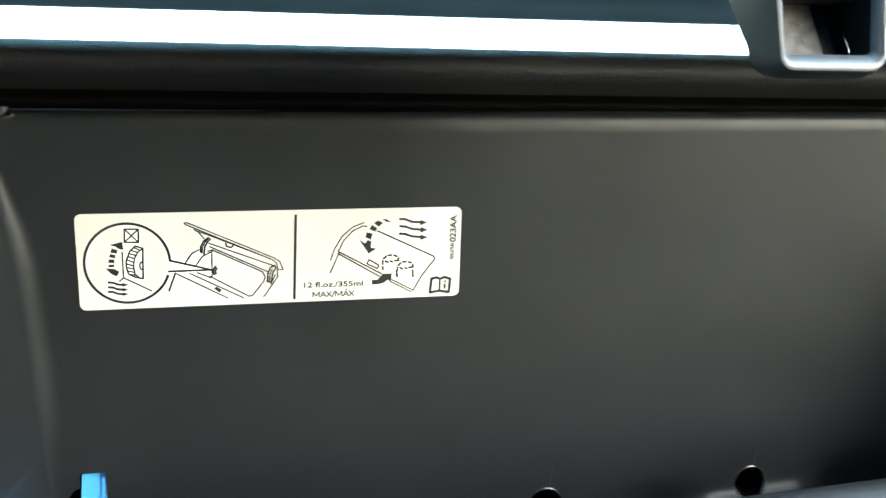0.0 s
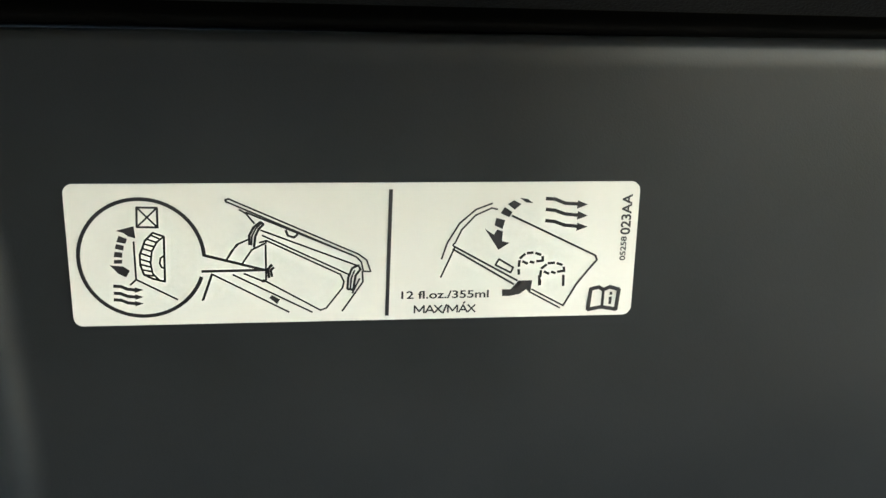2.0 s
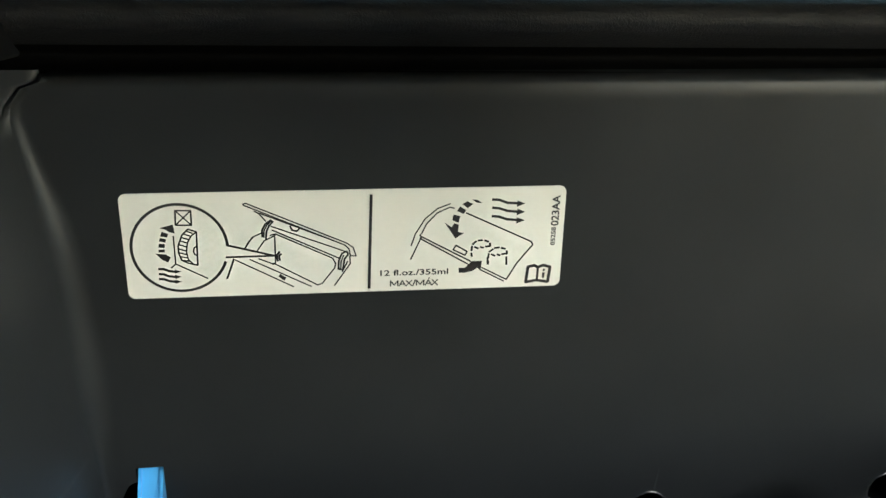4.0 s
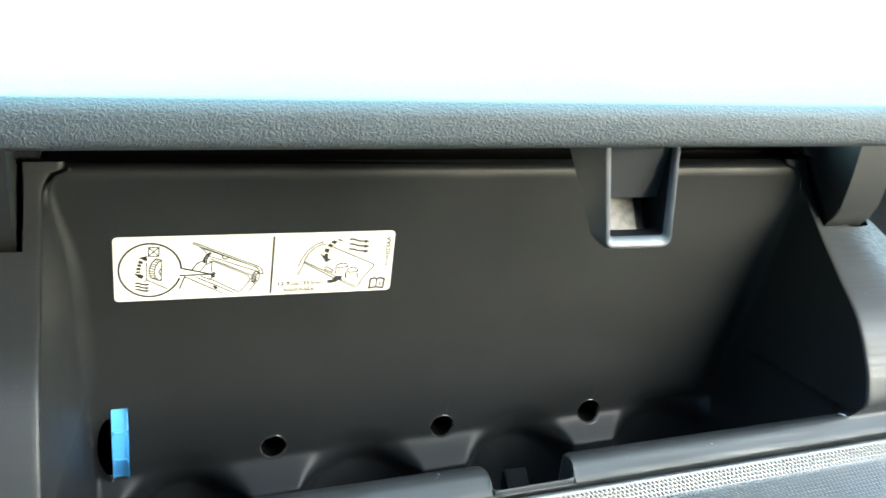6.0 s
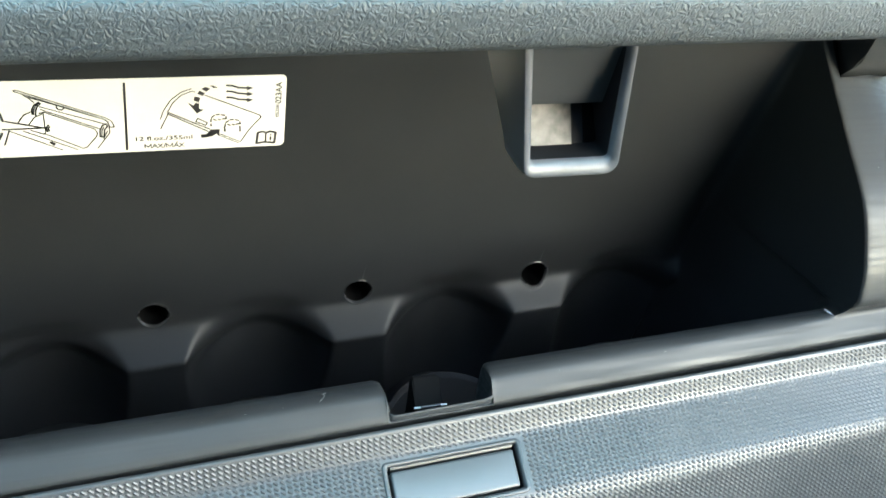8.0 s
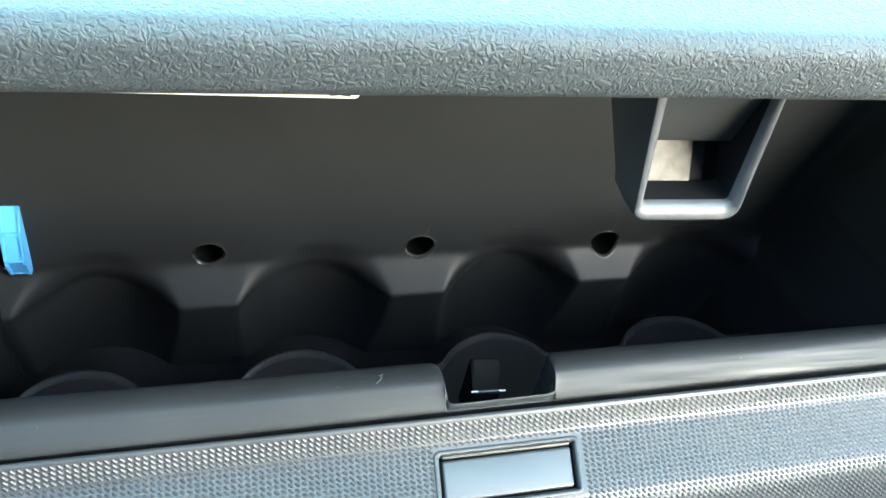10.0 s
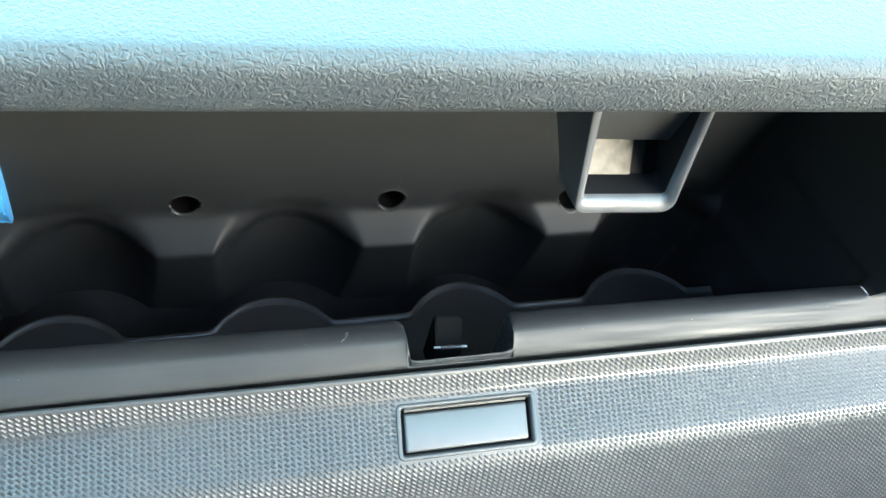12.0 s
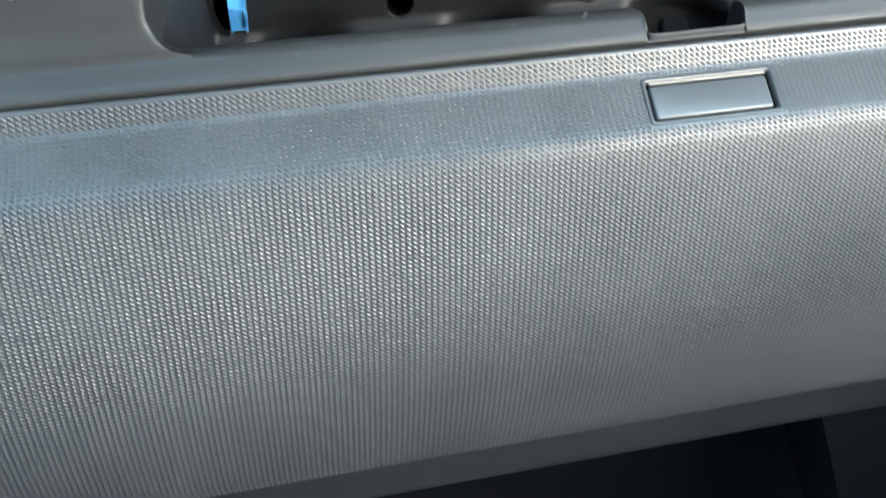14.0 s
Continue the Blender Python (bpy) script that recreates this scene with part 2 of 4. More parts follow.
def prism(bm, outline, axis, a, b):
    """An outline of (p, q) drawn out along axis (0: x, with p=y and q=z; 1: y, with p=x and q=z) from a to b."""
    def at(p, q, d):
        return (d, p, q) if axis == 0 else (p, d, q)
    lo = [bm.verts.new(at(p, q, a)) for p, q in outline]
    hi = [bm.verts.new(at(p, q, b)) for p, q in outline]
    n = len(lo)
    bm.faces.new(lo)
    bm.faces.new(hi[::-1])
    for i in range(n):
        bm.faces.new((lo[i], hi[i], hi[(i + 1) % n], lo[(i + 1) % n]))


def smooth01(t):
    t = np.clip(t, 0, 1)
    return t * t * (3 - 2 * t)


def dense(points, step):
    """A smooth curve through points, at about the given step."""
    p = np.array(points, float)
    out = []
    for i in range(len(p) - 1):
        p0, p1, p2, p3 = p[max(i - 1, 0)], p[i], p[i + 1], p[min(i + 2, len(p) - 1)]
        n = max(1, int(np.linalg.norm(p2 - p1) / step))
        for k in range(n):
            t = k / n
            out.append(0.5 * (2 * p1 + (p2 - p0) * t + (2 * p0 - 5 * p1 + 4 * p2 - p3) * t * t + (3 * p1 - p0 - 3 * p2 + p3) * t ** 3))
    out.append(p[-1])
    return np.array(out)


# ---- the dashboard's plan ----
X_LEFT, X_RIGHT = -0.32, 0.495          # ends of the dash that are built
OPEN_L, OPEN_R = -0.035, 0.307         # sides of the bin's opening
CORNER_L, CORNER_R = 0.012, 0.006     # radii of its lower corners
LEDGES = (-0.026, 0.0565, 0.139, 0.2190, 0.303)


def seam_y(x):
    return 0.1955 + 0.047 * (x - 0.1)


def lip_y(x):
    return 0.2129 + 0.036 * (x - 0.1)


CHEEK_Z = np.array([0.9125, 0.926, 0.940, 0.957, 0.971, 0.986, 0.998, 1.008, 1.016])
CHEEK_Y = np.array([0.2025, 0.2045, 0.2100, 0.2220, 0.2400, 0.2590, 0.2730, 0.2810, 0.2840])

CHEEK_CURVE = dense(list(zip(CHEEK_Z, CHEEK_Y)), 0.0012)


def cheek_y(x, z):
    """The concave face of the dash on both sides of the opening."""
    return np.interp(z, CHEEK_CURVE[:, 0], CHEEK_CURVE[:, 1]) + 0.047 * (np.clip(x, -0.2, 0.5) - 0.1) * (1.016 - z) / 0.11 * 0.6


def face_y(x, z):
    """The dash face round the opening: the concave cheek, run into the lip's crest at its foot."""
    k = float(smooth01((0.922 - z) / 0.0095))
    if x > 0.2:
        d = x - 0.334 - (0.972 - z) * 0.50
        bend = 0.40 * (d + math.sqrt(d * d + 0.005 ** 2)) * float(smooth01((z - 0.920) / 0.02))
        return (float(cheek_y(x, z)) + bend) * (1 - k) + (seam_y(x) + 0.42 * (lip_y(x) - seam_y(x))) * k
    return float(cheek_y(x, z)) * (1 - k) + (seam_y(x) + 0.42 * (lip_y(x) - seam_y(x))) * k


def dash_end(z):
    """Where the cheek ends and the end of the dash, painted dark for shade, begins."""
    return max(0.341, 0.346 + 1.08 * (0.992 - z))


def lift_z(x, z):
    """The lip stands a little higher towards the outer side of the car; the rise fades out above and below."""
    return z + 0.016 * (x - 0.1) * float(np.clip((z - 0.885) / 0.015, 0, 1) * (1 - np.clip((z - 0.9125) / 0.03, 0, 1)))


def top_round(z):
    """The upper corners of the opening are rounded too."""
    t = np.clip((z - 1.0045) / 0.009, 0, 1)
    return 0.008 * (1 - math.sqrt(max(0, 1 - t * t)))


def open_x(z, right):
    c = CORNER_R if right else CORNER_L
    t = np.clip((0.9125 + c - z) / c, 0, 1)
    d = c * (1 - math.sqrt(max(0, 1 - t * t))) + top_round(z)
    return OPEN_R - d if right else OPEN_L + d


def corner_bow(u):
    """A quarter round: 1 at the front edge, 0 from u = 1 on."""
    return 1 - math.sqrt(max(0.0, 1 - max(0.0, 1 - u) ** 2))


def wall_y(z):
    return 0.285 + (0.985 - z) * 0.136


def back_y(x, z):
    """The bin's back: a plain leaning wall, below it can-wide scallops between small sloped ledges."""
    w = wall_y(z)
    z = z - 0.05 * (x - 0.0565) - 0.02 * max(0.0, x - 0.139)
    near = min(LEDGES, key=lambda e: abs(e - x))
    mid = near + (0.0415 if x > near else -0.0415)
    d, q = z - 0.8565, math.sqrt((z - 0.8565) ** 2 + 0.0008 ** 2)
    slope = 0.2885 + 0.525 * (q + d) + 0.10 * (q - d)
    base = 0.5 * (slope + w - math.sqrt((slope - w) ** 2 + 0.0026 ** 2))
    across = abs(x - mid)
    if across >= 0.0325:
        return base
    can = 0.2770 + math.sqrt(0.0325 ** 2 - across ** 2)
    deep = 0.5 * (can - base + math.sqrt((can - base) ** 2 + 0.0020 ** 2))
    return base + deep * float(smooth01((0.8800 - 0.0070 * (across / 0.0223) ** 2 - z) / 0.026))


HOLES = [(0.0568, 0.8745), (0.1393, 0.8775), (0.2186, 0.8792)]
HOLE_R = 0.0060
SLOT = (-0.0146, -0.0069, 0.8665, 0.9030)

dash = thing("dashboard", "charcoal plastic car dashboard with an open upper storage bin", "dashboard", "structure")

# the tub of the bin
LIP_Z = (0.80, 0.900, 0.9070, 0.9096, 0.9112, 0.9122, 0.9125)
LIP_F = (1.10, 1.03, 1.00, 0.93, 0.80, 0.60, 0.42)
zs = sorted(set([round(v, 5) for v in np.concatenate([
    np.linspace(0.80, 0.85, 18), np.linspace(0.85, 0.892, 85), np.linspace(0.892, 0.9045, 5), LIP_Z[2:], np.linspace(0.9125, 0.9245, 9),
    np.linspace(0.93, 1.012, 22), [1.0135, 1.0145, 1.0150], SLOT[2:]])]), reverse=True)
xs_back = np.array(sorted(set(np.round(np.concatenate([np.linspace(-0.0196, 0.284, 470), SLOT[:2]]), 5))))
rows = []
for z in zs:
    xb0, xb1 = -0.0222 - (z - 0.87) * 0.058 + top_round(z), 0.290 + (z - 0.88) * 0.125 - top_round(z)
    r = 0.0025 + 0.0040 * float(smooth01((z - 0.904) / 0.022))
    if z >= 0.9125:
        xo0, xo1 = open_x(z, False), open_x(z, True)
        yo0, yo1 = face_y(xo0, z), face_y(xo1, z)
    else:
        xo0, xo1 = OPEN_L + CORNER_L, OPEN_R - CORNER_R
        f = float(np.interp(z, LIP_Z, LIP_F))
        yo0, yo1 = (seam_y(e) + (lip_y(e) - seam_y(e)) * f for e in (xo0, xo1))
    k = float(smooth01((z - 0.968) / 0.046))
    xb0, xb1, r = xb0 + (xo0 + 0.0012 - xb0) * k, xb1 + (xo1 - 0.0012 - xb1) * k, r + (0.002 - r) * k
    lift = 0.0
    if z > 1.0125:
        lift = {1.0135: 0.0008, 1.0145: 0.003, 1.015: 0.009}.get(z, 0.0)
    yl, yr = back_y(xb0 + r, z) + lift, back_y(xb1 - r, z) + lift
    row = []
    # the side walls run straight and round in to the ends of the lip only at their front edge
    xm0, xm1 = OPEN_L + top_round(z), OPEN_R - top_round(z)
    for k in range(21):
        t = (k / 20) ** 1.7
        row.append((xm0 + (xb0 - xm0) * t + (xo0 - xm0) * corner_bow(t / 0.17), yo0 + (yl - r - yo0) * t + (0.0014 * float(smooth01((z - 0.913) / 0.008)) if k == 0 else 0), z))
    for k in range(1, 5):
        a = math.pi / 2 * k / 5
        row.append((xb0 + r - r * math.cos(a), yl - r + r * math.sin(a), z))
    for x in xs_back:
        f = float(smooth01((z - 0.906) / 0.026))
        x += f * (xb0 + r + (x - xs_back[0]) / (xs_back[-1] - xs_back[0]) * (xb1 - r - xb0 - r) - x)
        x = min(max(x, xb0 + r), xb1 - r)
        row.append((x, back_y(x, z) + lift, z))
    for k in range(1, 6):
        a = math.pi / 2 * (1 - k / 5)
        row.append((xb1 - r + r * math.cos(a), yr - r + r * math.sin(a), z))
    for k in range(1, 21):
        t = 1 - (1 - k / 20) ** 1.7
        row.append((xb1 + (xm1 - xb1) * t + (xo1 - xm1) * corner_bow((1 - t) / 0.10), yr - r + (yo1 - yr + r) * t + (0.0014 * float(smooth01((z - 0.913) / 0.008)) if k == 20 else 0), z))
    rows.append([(x, y, lift_z(x, zz)) for x, y, zz in row])
rows = np.array(rows)
e = np.hypot((rows[..., 0] - SLOT[0]) / 0.0058, (rows[..., 2] - 0.8825) / 0.0155)
snap = (np.abs(e - 1) < 0.16) & (rows[..., 0] <= SLOT[0] + 1e-6) & (rows[..., 0] > -0.0212) & (rows[..., 1] > 0.27)
rows[..., 0] = np.where(snap, SLOT[0] + (rows[..., 0] - SLOT[0]) / np.maximum(e, 0.1), rows[..., 0])
rows[..., 2] = np.where(snap, 0.8825 + (rows[..., 2] - 0.8825) / np.maximum(e, 0.1), rows[..., 2])


def cut(p):
    if p[1] < 0.27:
        return False
    if SLOT[0] < p[0] < SLOT[1] and SLOT[2] < p[2] < SLOT[3]:
        return True
    if p[0] <= SLOT[0] and ((p[0] - SLOT[0]) / 0.0058) ** 2 + ((p[2] - 0.8825) / 0.0155) ** 2 < 1:
        return True
    return any(math.hypot(p[0] - hx, p[2] - hz) < HOLE_R - 0.0001 for hx, hz in HOLES)


tub = grid("bin_tub", rows, TUB, dash, "matt black moulded tub with can scallops", cut, 0.0)

# holes: a sleeve behind the wall, blackened for shade, and a thin raised rim
for hx, hz in HOLES:
    n = 36
    rings = []
    for r, y in ((HOLE_R + 0.0007, 0.0002), (HOLE_R + 0.0004, -0.0001), (HOLE_R + 0.0001, -0.0002), (HOLE_R - 0.0002, 0.0001), (HOLE_R - 0.0005, 0.0008), (HOLE_R - 0.0006, 0.016)):
        ring = []
        for k in range(n):
            u, v = hx + r * math.cos(6.28319 * k / n), hz + r * math.sin(6.28319 * k / n)
            ring.append((u, back_y(u, v) + y, v))
        rings.append(ring)
    for name, lot, mat, note in (("drain_hole", rings[:5], RIM, "thin shiny rim of the drain hole"), ("hole_sleeve", rings[4:], SHADE_BLACK, "bore of the drain hole, shade painted black")):
        bm = bmesh.new()
        vs = [[bm.verts.new(p) for p in r] for r in lot]
        for a, b in zip(vs, vs[1:]):
            for k in range(n):
                bm.faces.new((a[k], a[(k + 1) % n], b[(k + 1) % n], b[k]))
        if mat is SHADE_BLACK:
            bm.faces.new(vs[-1])
        part(name, bm, mat, dash, note, smooth=True)

# short mould lines in the wall above two of the holes
for hx, hz in HOLES[1:]:
    zs_line = np.linspace(hz + 0.0072, hz + 0.0150, 5)
    grid("mould_line", [[(hx + 0.0006 + (z - hz) * 0.10 + d * (0.0155 - z + hz) / 0.008, back_y(hx, z) - 0.00012, z) for d in (-0.0004, 0.0004)] for z in zs_line], LID_UNDER, dash, "faint dark mould line")

# floor of the bin: a raised front step whose back edge follows the cans
xs = np.linspace(-0.026, 0.296, 300)


def rest_y(x):
    """The back edge of the raised step: straight between the cans, bowed round each can, blended with a fillet."""
    flat = 0.2690 + 0.045 * (x - 0.1)
    near = min(LEDGES, key=lambda e: abs(e - x - 0.007))
    mid = near + (0.0415 if x + 0.007 > near else -0.0415) - 0.007
    bow = flat + 0.0145 - 0.0271 + math.sqrt(max(0.0, 0.0271 ** 2 - (x - mid) ** 2))
    return 0.5 * (flat + bow + math.sqrt((flat - bow) ** 2 + 0.0026 ** 2)) - 0.0006


frows = []
for dy, z in ((None, 0.8360), (-0.0040, 0.8361), (-0.0030, 0.8364), (-0.0021, 0.8371), (-0.0013, 0.8375), (-0.0005, 0.8372), (0.0, 0.8362), (0.0003, 0.834), (0.0010, 0.815), (0.06, 0.813)):
    frows.append([(x, lip_y(x) - 0.004 if dy is None else rest_y(x) + dy, z + 0.03 * (x - 0.1)) for x in xs])
grid("bin_floor", frows[:2], MAT, dash, "stepped black bin floor with round can rests", None, 0.0, True)
grid("can_rest_rim", frows[1:8], RIM, dash, "rounded shiny rim along the can rests", None, 0.0, True)
grid("can_well", frows[7:], MAT, dash, "", None, 0.0, True)

# the lip along the front of the opening, with the latch notch
N0, N1, NB = 0.1256, 0.1616, 0.1984


def lip_outline():
    out = [(x, lip_y(x), 0.0) for x in np.linspace(OPEN_L + CORNER_L, N0 - 0.004, 60)]
    for k in range(1, 7):
        a = math.pi / 2 * k / 6
        out.append((N0 - 0.004 + 0.003 * math.sin(a), lip_y(N0) - 0.003 * (1 - math.cos(a)), 0.0))
    yb = NB + 0.047 * (N0 - 0.125)
    for t in np.linspace(0.15, 1, 6):
        out.append((N0 - 0.001 + 0.001 * t, lip_y(N0) - 0.003 + (yb + 0.003 - lip_y(N0) + 0.003) * t, t))
    for k in range(1, 7):
        a = math.pi / 2 * k / 6
        out.append((N0 + 0.003 * (1 - math.cos(a)), yb + 0.003 - 0.003 * math.sin(a), 1.0))
    ye = NB + 0.047 * (N1 - 0.125)
    for t in np.linspace(0.05, 0.95, 12):
        out.append((N0 + 0.003 + (N1 - N0 - 0.0082) * t, yb + (ye - yb) * t, 1.0))
    for k in range(0, 9):
        a = math.pi / 2 * k / 8
        out.append((N1 - 0.0052 + 0.0052 * math.sin(a), ye + 0.0052 - 0.0052 * math.cos(a), 1.0))
    for t in np.linspace(0.15, 1, 6):
        out.append((N1 - 0.0008 * t, ye + 0.0052 + (lip_y(N1) - 0.003 - ye - 0.0052) * t, 1 - t))
    for k in range(1, 7):
        a = math.pi / 2 * k / 6
        out.append((N1 - 0.0008 + 0.003 * (1 - math.cos(a)), lip_y(N1) - 0.003 * (1 - math.sin(a)), 0.0))
    out += [(x, lip_y(x), 0.0) for x in np.linspace(N1 + 0.005, OPEN_R - CORNER_R, 50)]
    return out


LIP_OUTER = ((0.003, 0.896), (0.0007, 0.9042), (0.0, 0.9052), (0.0003, 0.9064), (0.0022, 0.9080))
# near the corners the crest tightens into the bead that runs up the sides
CREST = {0.26: (0.27, 0.9101), 0.33: (0.36, 0.9114), 0.42: (0.42, 0.9125), 0.6: (0.55, 0.9121)}
lrows = []
for f, h in ((None, 0), (None, 1), (None, 2), (None, 3), (None, 4), (0.26, 0.9101), (0.33, 0.9112), (0.42, 0.91215), (0.6, 0.9120), (0.85, 0.9109), (0.95, 0.9094), (1.0, 0.9070), (1.03, 0.900), (1.1, 0.80)):
    row = []
    for x, yb, notch in lip_outline():
        ys = seam_y(x)
        w = yb - ys
        if f is None:
            dy, z = LIP_OUTER[h]
            y = ys + min(dy, w * 0.25) if h > 1 else ys + dy
            z -= (0, 0, 0.0002, 0.0010, 0.0032)[h] * notch
        else:
            y, z = ys + w * f, h
            if z > 0.9:
                z -= 0.0044 * notch
        if f in CREST:
            b = float(smooth01(1 - min(x - OPEN_L - CORNER_L, OPEN_R - CORNER_R - x) / 0.03))
            y, z = y + (ys + w * CREST[f][0] - y) * b, z + (CREST[f][1] - z) * b
        row.append((x, y, lift_z(x, z)))
    lrows.append(row)
lip_rows = lrows

# the concave faces on both sides of the opening
surround = [(lip_rows, None)]
for right in (False, True):
    crow = []
    for dy, z in LIP_OUTER:
        crow.append((None, dy, z))
    crow.append((None, 0.27, 0.9101))
    crow.append((None, 0.36, 0.9114))
    for z in list(np.linspace(0.9125, 0.9245, 9)) + list(np.linspace(0.93, 1.012, 22)) + [1.0135, 1.016]:
        crow.append((z, 0, z))
    grows = []
    for zz, dy, z in crow:
        row = []
        edge = open_x(zz if zz else 0.9125, right)
        sgn = 1 if right else -1
        roll = [(0.0, 0.0014), (0.0004, 0.0005), (0.0013, 0.0001), (0.003, 0.0)]
        stops = [0.3112, 0.318, 0.3245, 0.331, 0.3365] + [0.3365 + (dash_end(z) - 0.3365) * k / 8 for k in range(1, 9)] if right else [-0.0415, -0.052, -0.063, -0.074, -0.09, -0.12, -0.16, -0.21, -0.26, X_LEFT]
        cols = [(edge + sgn * d, e) for d, e in roll] + [(x, 0.0) for x in stops]
        for x, e in cols:
            if zz is None:
                y = seam_y(x) + (dy * (lip_y(x) - seam_y(x)) if dy > 0.1 else dy)
            else:
                y = face_y(x, zz) + e * float(smooth01((zz - 0.913) / 0.008))
            row.append((x, y, lift_z(x, z)))
        grows.append(row)
    lo, hi_ = (0.3112, 0.3365) if right else (-0.09, -0.0415)
    surround.append((grows, lambda p, lo=lo, hi_=hi_: lo < p[0] < hi_ and p[2] > 0.9885))
    if right:
        end = [[r[-1]] + [(r[-1][0] + dx, r[-1][1] + dy, r[-1][2]) for dx, dy in ((0.0015, 0.0012), (0.02, 0.012), (0.05, 0.024), (0.10, 0.040))] for r in grows]
        end += [[(x, y, z) for x, y, _ in end[-1]] for z in (1.026, 1.036)]
        # the end turns away from the light; its shade is put into the colour
        grid("dash_end_cap", end, SHADE_BLACK, dash, "end of the dashboard beside the door, blackened for shade")
    bm = bmesh.new()
    yy = float(cheek_y(lo, 0.9885))
    a = [bm.verts.new(p) for p in ((lo, yy, 0.9885), (hi_, yy, 0.9885), (hi_, 0.286, 1.017), (lo, 0.286, 1.017))]
    b = [bm.verts.new(p) for p in ((lo, yy + 0.05, 0.965), (hi_, yy + 0.05, 0.965), (hi_, 0.34, 1.012), (lo, 0.34, 1.012))]
    for i in range(4):
        bm.faces.new((a[i], a[(i + 1) % 4], b[(i + 1) % 4], b[i]))
    bm.faces.new(b)
    # slot walls in near-black stand in for the shade inside
    part("hinge_slot", bm, SHADE_BLACK, dash, "slot for the hinge arm, blackened for its shade")

bm = bmesh.new()
for rows_, skip in surround:
    a = np.array(rows_, float)
    vs = [[bm.verts.new(p) for p in r] for r in a]
    for i in range(len(a) - 1):
        for j in range(len(a[0]) - 1):
            if not (skip and skip(a[i:i + 2, j:j + 2].reshape(4, 3).mean(0))):
                bm.faces.new((vs[i][j], vs[i][j + 1], vs[i + 1][j + 1], vs[i + 1][j]))
bmesh.ops.delete(bm, geom=[v for v in bm.verts if not v.link_faces], context="VERTS")
bmesh.ops.remove_doubles(bm, verts=bm.verts[:], dist=0.00002)
bmesh.ops.recalc_face_normals(bm, faces=bm.faces[:])
me = bpy.data.meshes.new("bin_surround")
bm.to_mesh(me)
bm.free()
me.materials.append(LIP)
me.shade_smooth()
surround = new("bin_surround", me)
surround.parent = dash
tagged(surround, "smooth rounded charcoal lip with a latch notch and concave sides")

# behind the bin: groove with its shade painted black, padded roll and dash top
groove = dense([(0.2840, 1.0148), (0.2950, 1.0150), (0.3000, 1.0175), (0.2950, 1.0205)], 0.0012)
sect = dense([(0.2950, 1.0205), (0.2880, 1.0252), (0.2866, 1.0292), (0.2905, 1.0335),
              (0.2970, 1.0350), (0.32, 1.0335), (0.42, 1.022), (0.60, 0.995), (0.95, 0.93)], 0.0012)
xs = np.linspace(X_LEFT, X_RIGHT, 40)
for name, line, mat, note in (("dash_groove", groove, SHADE_BLACK, "groove behind the bin, its shade painted black"), ("dash_roll", sect[:36], ROLL, "black grained padded roll behind the bin"), ("dash_top", sect[35:], ROLL, "")):
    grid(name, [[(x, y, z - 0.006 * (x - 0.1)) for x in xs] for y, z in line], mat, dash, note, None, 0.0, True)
# added black boxes that stop light leaking through the upper corners
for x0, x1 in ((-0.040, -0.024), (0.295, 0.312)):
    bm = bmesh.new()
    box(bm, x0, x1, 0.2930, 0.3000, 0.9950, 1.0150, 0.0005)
    part("corner_light_stop", bm, SHADE_BLACK, dash)
# left mount coloured near black for shade; the right one is grey
bm = bmesh.new()
box(bm, -0.0500, -0.0350, 0.2800, 0.3000, 1.0180, 1.0275, 0.0008)
part("hinge_mount", bm, SHADE_DARK, dash, "hinge mount under the roll, darkened for shade")
bm = bmesh.new()
prism(bm, [(0.3020, 1.0330), (0.3035, 1.0235), (0.3060, 1.0195), (0.3100, 1.0180), (0.3135, 1.0195), (0.3150, 1.0235), (0.3155, 1.0330)], 1, 0.2795, 0.3050)
bmesh.ops.bevel(bm, geom=[e for e in bm.edges if abs(e.verts[0].co.y - e.verts[1].co.y) < 1e-6], offset=0.0012, segments=3, affect="EDGES")
part("hinge_mount", bm, LIP, dash, "rounded grey hinge mount under the roll", True)

# the bulging lower panel, with an opening for the button
PANEL_SECT = dense([(0.1970, 0.8984), (0.1950, 0.9036), (0.1944, 0.9043), (0.1934, 0.9036), (0.1905, 0.8976), (0.1882, 0.8957), (0.1815, 0.8920), (0.1745, 0.8885),
                    (0.1715, 0.8867), (0.1692, 0.8838), (0.1675, 0.8795), (0.1640, 0.8660), (0.1590, 0.8420), (0.1555, 0.8120), (0.1560, 0.7830), (0.1595, 0.7575),
                    (0.1645, 0.7465), (0.1720, 0.7415), (0.1840, 0.7400)], 0.0011)
BX0, BX1, BY0, BY1 = 0.1222, 0.1676, 0.1733, 0.1872     # the button's opening


def dash_slant(x):
    return 0.045 * (x - 0.1)


def panel_point(x, y, z):
    return (x, y + dash_slant(x), z + 0.014 * (x - 0.1))


PANEL_SECT = np.array([p for p in PANEL_SECT if min(abs(p[0] - BY0), abs(p[0] - BY1)) > 0.0004 or p[1] < 0.88 or p[1] > 0.898])
for yy in (BY0, BY1):
    k = next(i for i in range(8, len(PANEL_SECT)) if PANEL_SECT[i][0] < yy)
    a, b = PANEL_SECT[k - 1], PANEL_SECT[k]
    PANEL_SECT = np.insert(PANEL_SECT, k, a + (b - a) * (yy - a[0]) / (b[0] - a[0]), axis=0)
xs = np.array(sorted(set(list(np.round(np.linspace(X_LEFT, X_RIGHT, 160), 5)) + [BX0, BX1])))
